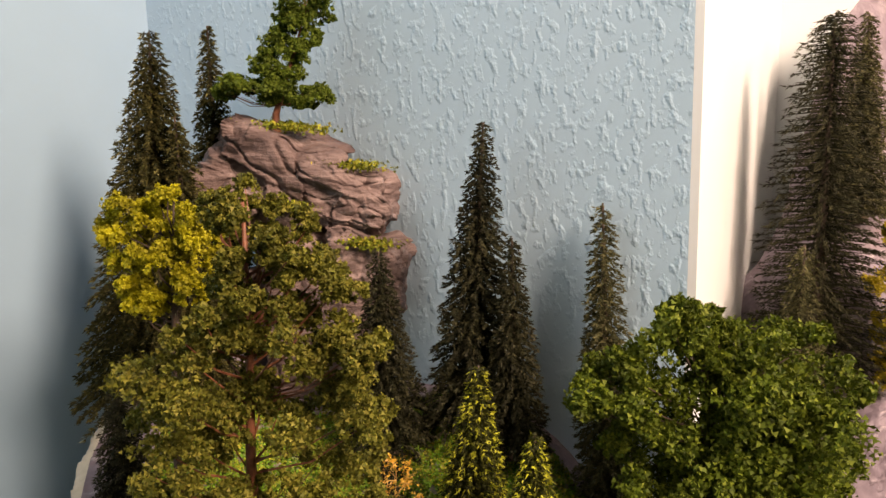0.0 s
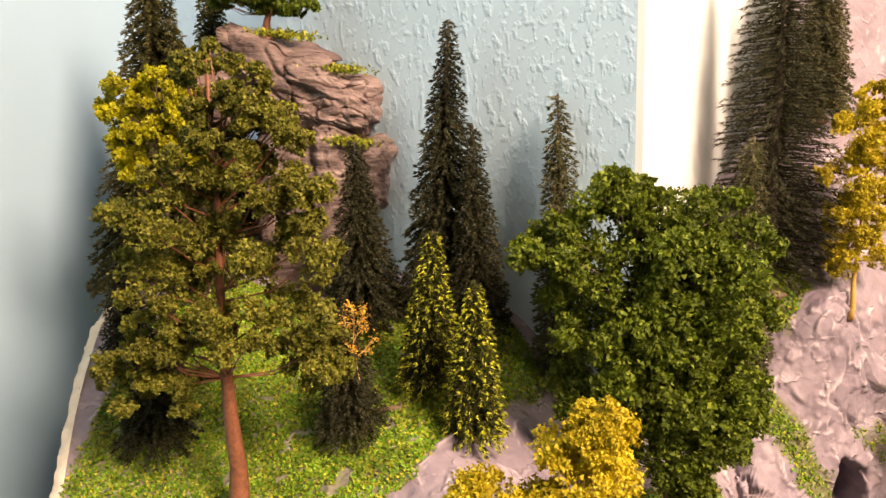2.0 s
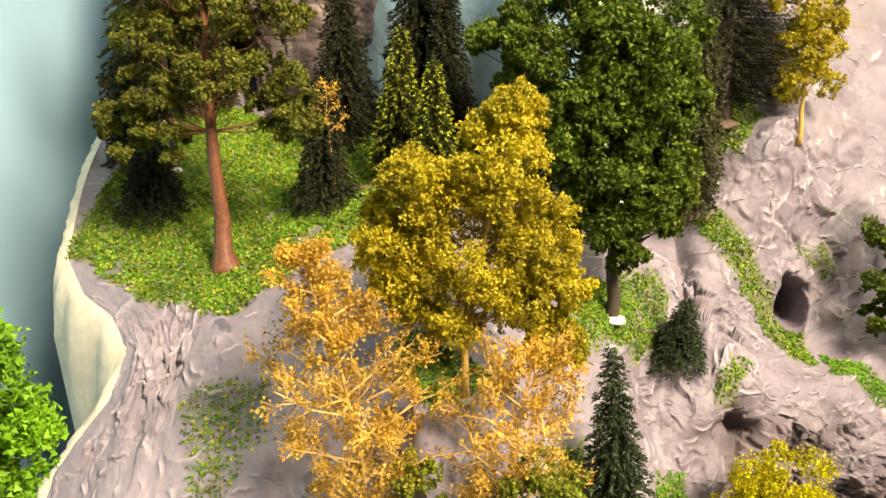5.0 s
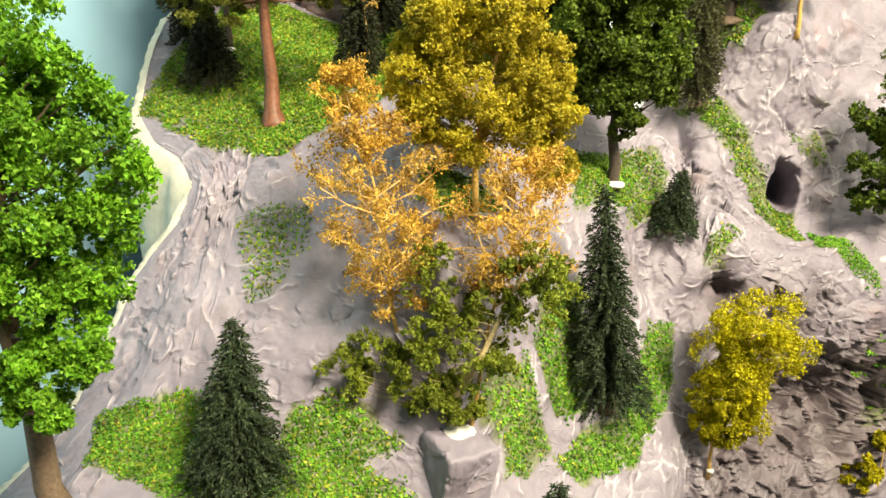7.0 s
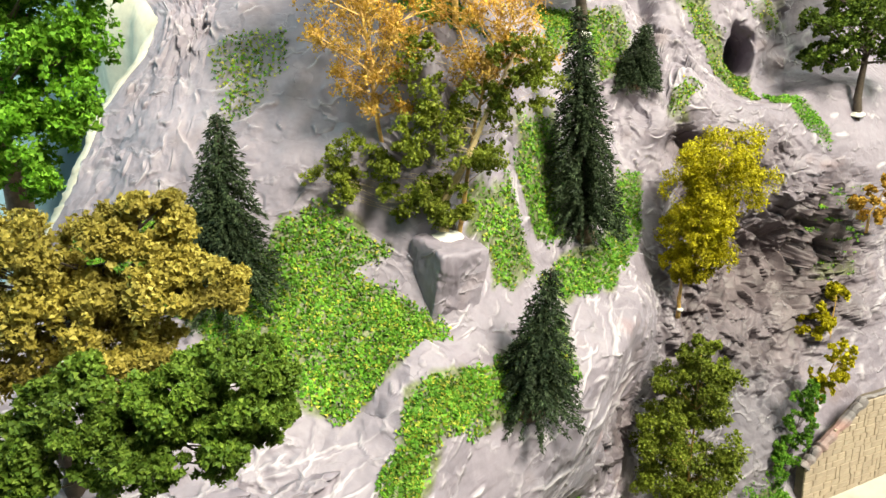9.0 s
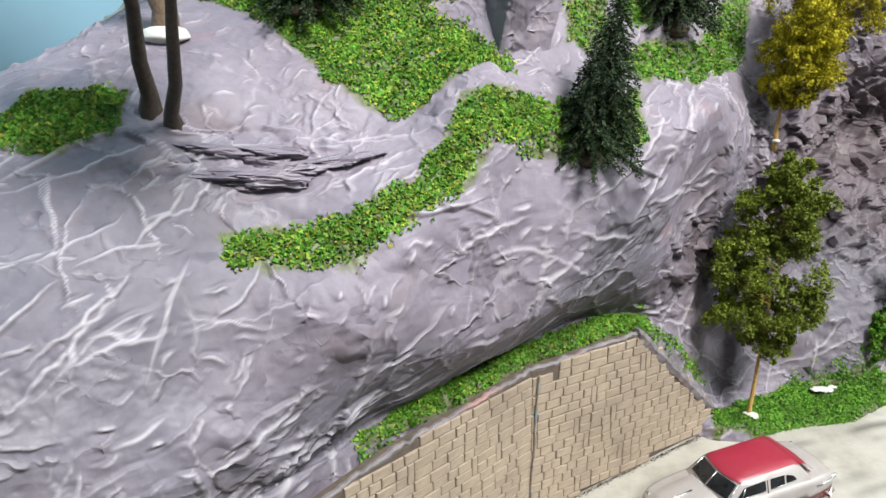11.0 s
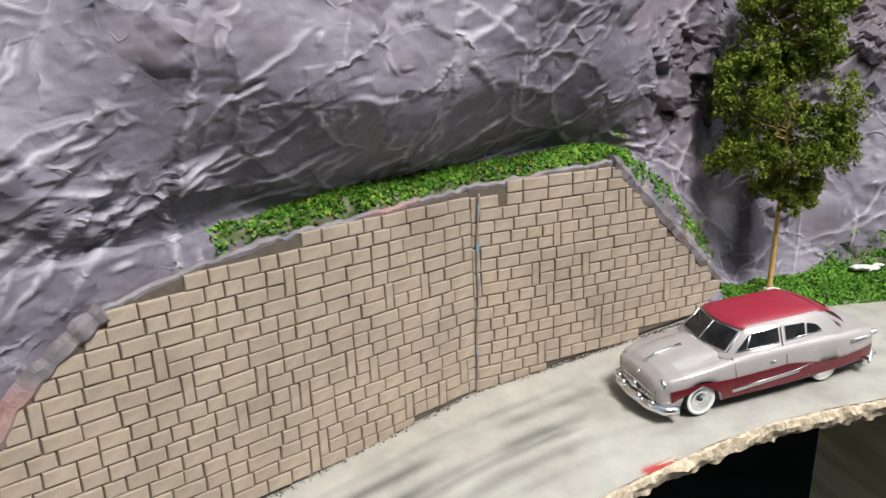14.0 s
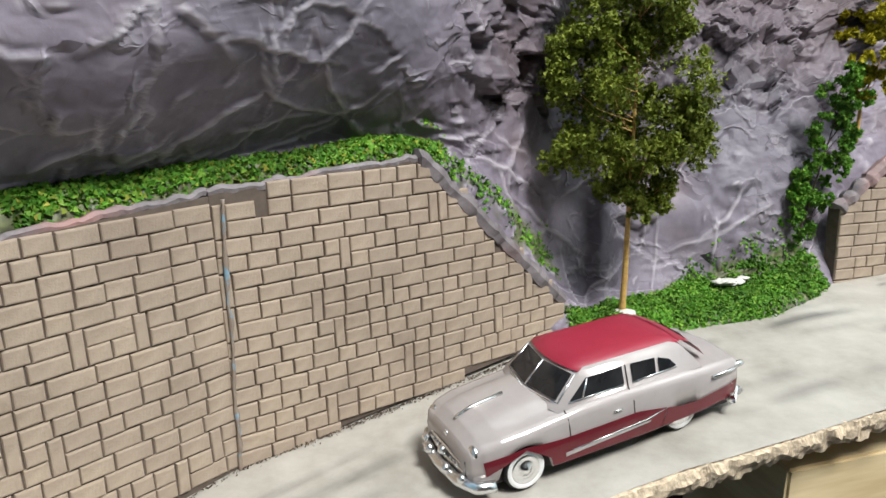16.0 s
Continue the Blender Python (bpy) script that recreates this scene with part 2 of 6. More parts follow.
def box(bm, x0, x1, y0, y1, z0, z1):
    v = [bm.verts.new((x, y, z)) for z in (z0, z1) for x, y in ((x0, y0), (x1, y0), (x1, y1), (x0, y1))]
    for f in ((3, 2, 1, 0), (4, 5, 6, 7), (0, 1, 5, 4), (1, 2, 6, 5), (2, 3, 7, 6), (3, 0, 4, 7)):
        bm.faces.new([v[i] for i in f])


def tubes(chains, sides=5):
    """Verts and faces of tapered tubes; each chain a list of (point, radius)."""
    verts, faces = [], []
    for chain in chains:
        start = len(verts)
        for i, (p, r) in enumerate(chain):
            p = np.asarray(p, dtype=float)
            a = np.asarray(chain[max(i - 1, 0)][0], dtype=float)
            b = np.asarray(chain[min(i + 1, len(chain) - 1)][0], dtype=float)
            d = (b - a) / (np.linalg.norm(b - a) + 1e-9)
            u = np.cross(d, (0.31, 0.87, 0.38) if abs(d[1]) < 0.8 else (1, 0.1, 0.2))
            u /= np.linalg.norm(u) + 1e-9
            w = np.cross(d, u)
            for k in range(sides):
                q = 2 * math.pi * k / sides
                verts.append(p + r * (math.cos(q) * u + math.sin(q) * w))
            if i:
                for k in range(sides):
                    m, n = start + (i - 1) * sides, start + i * sides
                    faces.append((m + k, m + (k + 1) % sides, n + (k + 1) % sides, n + k))
        faces.append(tuple(range(start + sides - 1, start - 1, -1)))
        faces.append(tuple(range(len(verts) - sides, len(verts))))
    return verts, faces


def unit(v):
    return v / (np.linalg.norm(v, axis=-1, keepdims=True) + 1e-9)


# ---- room ----
CORNER = pose(-0.184, 0.491, 0, 0, 0, -31.4)


def room():
    """The walls in the frame of the room's corner: x along the textured wall, y towards its back."""
    def slab(name, dims, material, label, category, place=CORNER):
        bm = bmesh.new()
        box(bm, *dims)
        ob = tagged(part(name, bm, material, None), label, category, kind="structure")
        ob.matrix_world = place
    slab("wall_north", (0.0, 0.364, 0.0, 0.24, -0.9, 1.5), WALL, "pale blue wall with coarse roughcast texture behind the model", "wall")
    slab("wall_pier", (0.364, 0.368, 0.0, 0.24, -0.9, 1.5), WALL_LIT, "smooth side face of the wall pier, colour lightened to look strongly lit", "wall")
    slab("wall_west", (-0.12, 0.0, -3.4, 0.12, -0.9, 1.5), WALL_SMOOTH, "smooth pale blue side wall", "wall", pose(-0.184, 0.491, 0, 0, 0, -15))
    slab("wall_northeast", (0.364, 3.0, 0.24, 0.36, -0.9, 1.5), WALL_LIT, "smooth wall beyond the pier, colour lightened to look strongly lit", "wall")
    slab("wall_east", (3.0, 3.1, -3.0, 0.36, -0.9, 1.5), FAR_WALL, "unseen far wall of the room, dull brown to cut bounced light", "wall")
    slab("wall_south", (-0.12, 3.1, -3.1, -3.0, -0.9, 1.5), FAR_WALL, "unseen wall behind the viewer, dull brown to cut bounced light", "wall")
    slab("ceiling", (-0.12, 3.1, -3.1, 0.36, 1.5, 1.56), WHITE, "white painted ceiling", "ceiling")
    slab("floor", (-0.12, 3.1, -3.1, 0.36, -0.96, -0.9), plain("brown_floor", (0.16, 0.1, 0.06), 0.5, spread=0.3, scale=20.0), "brown wooden room floor", "floor")


room()


# ---- terrain ----
SECTIONS = []


def section(x, *yz):
    SECTIONS.append((x, np.array(yz, dtype=float).reshape(-1, 2)))


# each: x, then (y, z) pairs from the foot of the cliff up to the back wall
section(-0.150, -0.30, 0.0, -0.30, 0.06, -0.28, 0.11, -0.26, 0.14, -0.22, 0.18, -0.16, 0.215, 0.02, 0.26, 0.09, 0.31, 0.17, 0.40, 0.27, 0.46, 0.44, 0.50)
section(-0.100, -0.23, 0.0, -0.23, 0.06, -0.21, 0.11, -0.20, 0.14, -0.18, 0.17, -0.13, 0.21, 0.045, 0.288, 0.105, 0.338, 0.158, 0.395, 0.26, 0.445, 0.44, 0.50)
section(-0.050, -0.16, 0.0, -0.155, 0.06, -0.15, 0.11, -0.145, 0.14, -0.135, 0.17, -0.10, 0.212, 0.062, 0.290, 0.112, 0.347, 0.170, 0.402, 0.26, 0.435, 0.44, 0.48)
section(0.000, -0.066, 0.0, -0.064, 0.06, -0.062, 0.125, -0.056, 0.131, -0.068, 0.155, -0.042, 0.208, 0.066, 0.285, 0.108, 0.345, 0.165, 0.402, 0.25, 0.442, 0.44, 0.48)
section(0.030, -0.008, 0.0, -0.006, 0.06, -0.006, 0.124, 0.004, 0.134, -0.030, 0.165, -0.026, 0.212, 0.075, 0.285, 0.10, 0.345, 0.15, 0.40, 0.25, 0.445, 0.44, 0.49)
section(0.060, 0.040, 0.0, 0.042, 0.06, 0.042, 0.125, 0.055, 0.136, -0.004, 0.168, 0.002, 0.220, 0.068, 0.285, 0.086, 0.345, 0.096, 0.388, 0.24, 0.43, 0.44, 0.49)
section(0.100, 0.086, 0.0, 0.088, 0.06, 0.088, 0.128, 0.102, 0.139, 0.066, 0.170, 0.056, 0.217, 0.11, 0.262, 0.15, 0.31, 0.19, 0.365, 0.26, 0.40, 0.44, 0.47)
section(0.130, 0.105, 0.0, 0.108, 0.06, 0.108, 0.126, 0.120, 0.136, 0.102, 0.175, 0.088, 0.230, 0.14, 0.262, 0.18, 0.30, 0.235, 0.372, 0.28, 0.39, 0.44, 0.46)
section(0.155, 0.130, 0.0, 0.134, 0.06, 0.140, 0.095, 0.150, 0.115, 0.152, 0.18, 0.125, 0.243, 0.19, 0.262, 0.235, 0.31, 0.262, 0.345, 0.32, 0.38, 0.44, 0.45)
section(0.180, 0.130, 0.03, 0.138, 0.060, 0.168, 0.067, 0.176, 0.11, 0.182, 0.16, 0.186, 0.214, 0.215, 0.26, 0.24, 0.31, 0.262, 0.328, 0.315, 0.36, 0.41, 0.48)
section(0.187, 0.130, 0.03, 0.138, 0.060, 0.168, 0.067, 0.176, 0.11, 0.186, 0.16, 0.190, 0.214, 0.215, 0.26, 0.24, 0.31, 0.262, 0.328, 0.315, 0.36, 0.41, 0.48)
section(0.198, 0.138, 0.03, 0.145, 0.060, 0.180, 0.0665, 0.192, 0.105, 0.214, 0.165, 0.222, 0.225, 0.236, 0.285, 0.252, 0.322, 0.282, 0.339, 0.325, 0.395, 0.417, 0.51)
section(0.215, 0.145, 0.03, 0.152, 0.060, 0.188, 0.066, 0.196, 0.10, 0.226, 0.17, 0.238, 0.24, 0.246, 0.30, 0.256, 0.326, 0.295, 0.345, 0.330, 0.42, 0.42, 0.53)
section(0.255, 0.165, 0.03, 0.172, 0.060, 0.200, 0.066, 0.208, 0.115, 0.243, 0.17, 0.262, 0.22, 0.260, 0.285, 0.27, 0.318, 0.305, 0.33, 0.335, 0.42, 0.43, 0.66)
section(0.310, 0.22, 0.0, 0.225, 0.055, 0.230, 0.10, 0.240, 0.12, 0.265, 0.17, 0.282, 0.21, 0.275, 0.268, 0.30, 0.325, 0.34, 0.345, 0.38, 0.44, 0.46, 0.70)
section(0.420, 0.27, 0.0, 0.27, 0.05, 0.28, 0.10, 0.29, 0.12, 0.31, 0.18, 0.33, 0.22, 0.33, 0.27, 0.36, 0.32, 0.40, 0.35, 0.43, 0.44, 0.49, 0.70)


def hermite(xs, values, at):
    """Smooth curve through values (n, ...) at xs, with gentle slopes, at the places at."""
    xs, at = np.asarray(xs, float), np.asarray(at, float)
    i = np.clip(np.searchsorted(xs, at) - 1, 0, len(xs) - 2)
    step = np.diff(xs)
    rise = np.diff(values, axis=0) / step.reshape(-1, *[1] * (values.ndim - 1))
    slope = np.concatenate([rise[:1], (rise[1:] + rise[:-1]) / 2, rise[-1:]]) * 0.85
    t = ((at - xs[i]) / step[i]).reshape(-1, *[1] * (values.ndim - 1))
    h = step[i].reshape(t.shape)
    return ((2 * t**3 - 3 * t**2 + 1) * values[i] + (t**3 - 2 * t**2 + t) * h * slope[i]
            + (3 * t**2 - 2 * t**3) * values[i + 1] + (t**3 - t**2) * h * slope[i + 1])


def lattice_noise(points, seed):
    """Value noise with smooth steps, -1 to 1, for points (n, 3)."""
    base = np.floor(points).astype(np.int64)
    f = points - base
    f = f * f * (3 - 2 * f)
    total = np.zeros(len(points))
    for cx in (0, 1):
        for cy in (0, 1):
            for cz in (0, 1):
                key = (base[:, 0] + cx) * 374761393 + (base[:, 1] + cy) * 668265263 + (base[:, 2] + cz) * 2147483647 + seed * 1442695041
                key = (key ^ (key >> 13)) * 1274126177
                key = (key ^ (key >> 16)) & 0xFFFFFF
                weight = (f[:, 0] if cx else 1 - f[:, 0]) * (f[:, 1] if cy else 1 - f[:, 1]) * (f[:, 2] if cz else 1 - f[:, 2])
                total += weight * (key / 0x7FFFFF - 1)
    return total


def fractal(points, scale, octaves, seed):
    total, size = np.zeros(len(points)), 1.0
    for k in range(octaves):
        total += size * lattice_noise(points * scale * 2**k + 17.3 * k, seed + k)
        size *= 0.5
    return total


def plates(points, scale, seed):
    """Cells like trowelled flakes: each a tilted plate. Gives the plate's height, -1 to 1, and the closeness to its edge."""
    q = points * scale
    base = np.floor(q).astype(np.int64)
    best = np.full(len(q), 9.0)
    second = np.full(len(q), 9.0)
    height = np.zeros(len(q))
    for cx in (-1, 0, 1):
        for cy in (-1, 0, 1):
            for cz in (-1, 0, 1):
                cell = base + (cx, cy, cz)
                key = cell[:, 0] * 374761393 + cell[:, 1] * 668265263 + cell[:, 2] * 1274126177 + seed * 144269
                rnd = []
                for salt in (11, 29, 47, 71, 97):
                    h = (key + salt * 362437) * 1103515245
                    h = (h ^ (h >> 15)) * 668265263
                    rnd.append(((h ^ (h >> 13)) & 0xFFFF) / 0xFFFF)
                off = cell + np.stack(rnd[:3], 1) - q
                dist = (off**2).sum(1)
                near = dist < best
                second = np.where(near, best, np.minimum(second, dist))
                tilt = off[:, 0] * (rnd[3] - 0.5) * 1.6 + off[:, 2] * (rnd[4] - 0.5) * 1.6 + off[:, 1] * (rnd[0] - 0.5)
                height = np.where(near, tilt + (rnd[4] - 0.5) * 0.8, height)
                best = np.minimum(best, dist)
    edge = np.sqrt(second) - np.sqrt(best)
    return height, edge


# broken, jagged parts of the rock, coloured darker and browner: centre and reach
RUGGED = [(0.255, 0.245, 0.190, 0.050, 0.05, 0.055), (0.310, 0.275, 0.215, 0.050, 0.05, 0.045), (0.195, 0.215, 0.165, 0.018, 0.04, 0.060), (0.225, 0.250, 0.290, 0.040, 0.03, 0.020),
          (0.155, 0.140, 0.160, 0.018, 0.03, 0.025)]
# darker slate tone on the cliff, partly shade painted in under overhangs and trees
SHADE_WASHES = [(-0.030, -0.120, 0.150, 0.060, 0.07, 0.075), (0.030, -0.020, 0.150, 0.050, 0.05, 0.028), (-0.045, -0.060, 0.225, 0.050, 0.05, 0.028), (0.110, 0.075, 0.175, 0.030, 0.05, 0.035), (0.185, 0.165, 0.130, 0.020, 0.05, 0.060), (0.245, 0.215, 0.120, 0.040, 0.05, 0.045)]
KNOBBLY = [(-0.004, -0.028, 0.243, 0.034, 0.03, 0.010), (0.018, -0.045, 0.142, 0.020, 0.02, 0.010), (0.160, 0.270, 0.345, 0.022, 0.04, 0.030), (0.200, 0.280, 0.340, 0.030, 0.04, 0.030), (0.270, 0.335, 0.400, 0.040, 0.05, 0.060), (-0.085, 0.150, 0.390, 0.030, 0.03, 0.030)]


def weigh(points, places):
    total = np.zeros(len(points))
    for mx, my, mz, rx, ry, rz in places:
        total += np.exp(-(((points[:, 0] - mx) / rx) ** 2 + ((points[:, 1] - my) / ry) ** 2 + ((points[:, 2] - mz) / rz) ** 2))
    return np.clip(total * 1.3, 0, 1)


def trowel(points, seed=3):
    """Relief of trowelled plaster: smooth flats, with torn plates where the rock is rough."""
    warp = np.stack([fractal(points, 50, 3, seed + s) for s in (11, 23, 37)], 1) * 0.005
    q = points + warp
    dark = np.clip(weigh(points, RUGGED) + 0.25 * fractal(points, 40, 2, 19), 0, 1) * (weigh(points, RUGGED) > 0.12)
    rough = np.clip(0.04 + dark + 0.8 * weigh(points, KNOBBLY) + 0.25 * np.clip(fractal(points, 20, 2, seed + 4) - 0.15, 0, 1), 0, 1)
    slab, edge = plates(q * np.array([1.0, 1.0, 1.15]), 58, seed)
    slab2 = plates(q + 0.5, 105, seed + 1)[0]
    height = 0.0002 * fractal(points, 230, 2, seed + 8) + (0.0055 * slab + 0.0022 * slab2) * rough + (0.005 * slab + 0.003 * slab2) * dark
    return height, dark, rough


def strokes(pts, nor, du, dv, rough, seed=6):
    """Thin lips that the trowel left behind: a gentle ramp up, then a crisp edge."""
    rng = np.random.default_rng(seed)
    nx, nk = pts.shape[:2]
    e1 = unit(du)
    e2 = unit(dv - (dv * e1).sum(-1, keepdims=True) * e1)
    step_u = np.linalg.norm(du, axis=-1)
    step_v = np.linalg.norm(dv, axis=-1)
    height, pale = np.zeros((nx, nk)), np.zeros((nx, nk))
    for long, count in ((True, 1400), (False, 2100)):
        for _ in range(count):
            ci, cj = rng.integers(4, nx - 4), rng.integers(4, nk - 4)
            if step_v[ci, cj] * step_u[ci, cj] < rng.random() * 9e-7:
                continue
            high = pts[ci, cj, 2] > 0.25
            if long and high and rng.random() < 0.55:
                continue
            half = rng.uniform(0.008, 0.032) * (0.4 if high else 1.0) if long else rng.uniform(0.002, 0.007)
            tall = rng.uniform(0.0009, 0.0022) if long else rng.uniform(0.0008, 0.0020)
            tall *= (0.75 + 0.7 * rough[ci, cj]) * (1.1 if high else 1.0)
            fineness = max(0.0006, 0.9 * max(step_u[ci, cj], step_v[ci, cj]))
            ramp = rng.uniform(0.002, 0.0045) if long else rng.uniform(0.001, 0.0025)
            angle = rng.normal(0.5, 0.55) if rng.random() < (0.3 if high else 0.75) else rng.uniform(0, math.pi)
            bend = rng.normal() * ((28 if high else 7) if long else 45)
            flip = 1 if rng.random() < 0.75 else -1
            wi, wj = int(half * 1.25 / step_u[ci, cj]) + 2, int(half * 1.25 / step_v[ci, cj]) + 2
            a, b, c, d = max(ci - wi, 0), min(ci + wi + 1, nx), max(cj - wj, 0), min(cj + wj + 1, nk)
            off = pts[a:b, c:d] - pts[ci, cj]
            x, y = off @ e1[ci, cj], off @ e2[ci, cj]
            s = x * math.cos(angle) + y * math.sin(angle)
            w = (-x * math.sin(angle) + y * math.cos(angle)) * flip
            k1, k2 = rng.uniform(150, 520), rng.uniform(0, 6)
            w = w - bend * s * s - 0.0006 * np.sin(s * k1 + k2) - 0.00025 * np.sin(s * k1 * 2.7 + k2)
            taper = np.clip(1 - (s / half) ** 2, 0, 1) ** 0.6
            crest = np.where(w > 0, np.exp(-((w / (fineness * 1.2)) ** 2)), np.exp(w / ramp))
            thin = np.where(w > 0, np.exp(-((w / fineness) ** 2)), np.exp(w / fineness))
            height[a:b, c:d] = np.maximum(height[a:b, c:d], tall * taper * crest)
            pale[a:b, c:d] = np.maximum(pale[a:b, c:d], taper * thin * min(1.0, tall / 0.0012))
            height[a:b, c:d] -= tall * 0.5 * taper * np.exp(-(((w - 0.0016) / 0.0007) ** 2))
    return height.ravel(), pale.ravel()


# turf patches: height range, flakes to each square centimetre, share of yellow, then the outline in plan
TURFS = []


def turf(z0, z1, dense, yellow, *outline):
    TURFS.append((z0, z1, dense, yellow, np.array(outline, dtype=float).reshape(-1, 2)))


def inside(px, py, outline):
    """How far inside a polygon the points lie (negative outside), in metres."""
    within = np.zeros(len(px), bool)
    far = np.full(len(px), 9.0)
    for (ax, ay), (bx, by) in zip(outline, np.roll(outline, -1, 0)):
        cross = ((ay > py) != (by > py)) & (px < (bx - ax) * (py - ay) / (by - ay + 1e-12) + ax)
        within ^= cross
        f = np.clip(((px - ax) * (bx - ax) + (py - ay) * (by - ay)) / ((bx - ax) ** 2 + (by - ay) ** 2 + 1e-12), 0, 1)
        far = np.minimum(far, np.hypot(px - ax - f * (bx - ax), py - ay - f * (by - ay)))
    return np.where(within, far, -far)


# patches of turf
turf(0.385, 0.500, 190, 0.40, -0.116, 0.198, -0.087, 0.179, -0.081, 0.174, -0.064, 0.176, -0.038, 0.166, -0.014, 0.179, 0.004, 0.190, 0.018, 0.199, 0.033, 0.222, 0.040, 0.245, 0.075, 0.275, 0.082, 0.305, 0.045, 0.345, 0.000, 0.365, -0.125, 0.340, -0.130, 0.200)
turf(0.240, 0.324, 230, 0.20, -0.094, 0.074, -0.070, 0.080, -0.040, 0.085, -0.012, 0.071, -0.007, 0.081, 0.016, 0.087, 0.038, 0.082, 0.022, 0.074, 0.045, 0.070, 0.063, 0.065, 0.043, 0.040, 0.024, 0.025, -0.003, 0.025, -0.020, 0.035, -0.058, 0.050, -0.090, 0.056)
turf(0.263, 0.330, 230, 0.20, 0.071, 0.102, 0.089, 0.129, 0.094, 0.122, 0.102, 0.118, 0.081, 0.090, 0.081, 0.099, 0.071, 0.095)
turf(0.271, 0.347, 230, 0.10, 0.095, 0.154, 0.115, 0.184, 0.117, 0.162, 0.118, 0.144, 0.103, 0.130, 0.092, 0.138)
turf(0.245, 0.301, 230, 0.10, 0.156, 0.220, 0.173, 0.228, 0.171, 0.209, 0.143, 0.138, 0.116, 0.115, 0.102, 0.117, 0.118, 0.136, 0.137, 0.155)
turf(0.220, 0.270, 230, 0.25, 0.075, 0.059, 0.087, 0.062, 0.115, 0.078, 0.112, 0.072, 0.094, 0.059, 0.071, 0.034, 0.057, 0.018, 0.055, 0.008, 0.038, 0.002, 0.045, 0.016, 0.048, 0.031, 0.065, 0.044)
turf(0.200, 0.264, 260, 0.25, -0.015, -0.043, -0.007, -0.033, 0.020, -0.022, 0.037, -0.001, 0.048, 0.018, 0.054, 0.029, 0.078, 0.060, 0.114, 0.108, 0.119, 0.080, 0.099, 0.066, 0.081, 0.048, 0.060, 0.020, 0.053, 0.000, 0.028, -0.032, 0.010, -0.038, -0.009, -0.048)
turf(0.109, 0.147, 420, 0.12, 0.018, -0.018, 0.037, 0.017, 0.070, 0.067, 0.103, 0.104, 0.129, 0.120, 0.132, 0.104, 0.085, 0.066, 0.058, 0.024, 0.037, -0.004, 0.024, -0.022)
turf(0.069, 0.134, 300, 0.00, 0.133, 0.112, 0.165, 0.155, 0.169, 0.156, 0.136, 0.113)
turf(0.050, 0.092, 300, 0.00, 0.173, 0.145, 0.193, 0.164, 0.221, 0.189, 0.252, 0.200, 0.272, 0.206, 0.286, 0.192, 0.246, 0.157, 0.218, 0.142, 0.176, 0.132)
turf(0.200, 0.290, 230, 0.20, -0.100, -0.022, -0.066, -0.014, -0.058, -0.034, -0.072, -0.052, -0.098, -0.050)
turf(0.337, 0.393, 60, 0.50, -0.050, 0.138, -0.024, 0.144, -0.014, 0.140, -0.011, 0.123, -0.023, 0.109, -0.037, 0.109)
turf(0.343, 0.397, 200, 0.30, 0.111, 0.257, 0.152, 0.285, 0.173, 0.285, 0.165, 0.271, 0.145, 0.243, 0.112, 0.206, 0.108, 0.222)
turf(0.371, 0.409, 200, 0.10, 0.038, 0.141, 0.061, 0.137, 0.079, 0.147, 0.055, 0.111, 0.040, 0.131)
turf(0.316, 0.415, 240, 0.35, 0.183, 0.350, 0.201, 0.324, 0.232, 0.311, 0.260, 0.312, 0.263, 0.295, 0.243, 0.299, 0.221, 0.303, 0.200, 0.314)
turf(0.285, 0.334, 200, 0.00, 0.269, 0.304, 0.282, 0.295, 0.308, 0.286, 0.307, 0.283, 0.267, 0.282)
turf(0.432, 0.505, 160, 0.50, 0.202, 0.402, 0.216, 0.384, 0.237, 0.348, 0.221, 0.335, 0.210, 0.343, 0.201, 0.390)
turf(0.360, 0.411, 140, 0.50, 0.253, 0.325, 0.274, 0.334, 0.290, 0.341, 0.275, 0.327, 0.263, 0.326)
turf(0.316, 0.349, 200, 0.40, 0.192, 0.253, 0.213, 0.263, 0.203, 0.250, 0.192, 0.247)
turf(0.198, 0.265, 180, 0.10, 0.299, 0.280, 0.311, 0.276, 0.338, 0.283, 0.344, 0.298, 0.305, 0.282)


# hollows and swellings: centre, reach, push
DENTS = [
    (0.060, 0.064, 0.282, 0.018, 0.014, 0.030, (0.0, 0.0, -0.014)),
    (0.060, 0.094, 0.335, 0.020, 0.028, 0.060, (0.0, 0.006, -0.034)),
    (-0.010, -0.030, 0.238, 0.030, 0.02, 0.0016, (0.0, 0.007, 0.001)),
    (0.004, -0.022, 0.245, 0.034, 0.02, 0.0014, (0.0, 0.006, 0.001)),
    (-0.022, -0.035, 0.246, 0.020, 0.02, 0.0022, (0.0, 0.008, 0.0)),
    (0.252, 0.312, 0.352, 0.009, 0.05, 0.013, (0.004, 0.055, -0.006), 2),
    (0.246, 0.330, 0.430, 0.024, 0.024, 0.035, (0.0, -0.005, 0.028)),
    (0.262, 0.262, 0.215, 0.034, 0.03, 0.032, (0.0, 0.028, 0.0)),
    (0.200, 0.246, 0.300, 0.016, 0.03, 0.008, (0.0, 0.018, 0.0)),
    (0.165, 0.300, 0.360, 0.026, 0.025, 0.03, (0.0, -0.006, 0.028)),
    (0.205, 0.270, 0.345, 0.020, 0.025, 0.03, (0.0, -0.004, 0.018)),
]


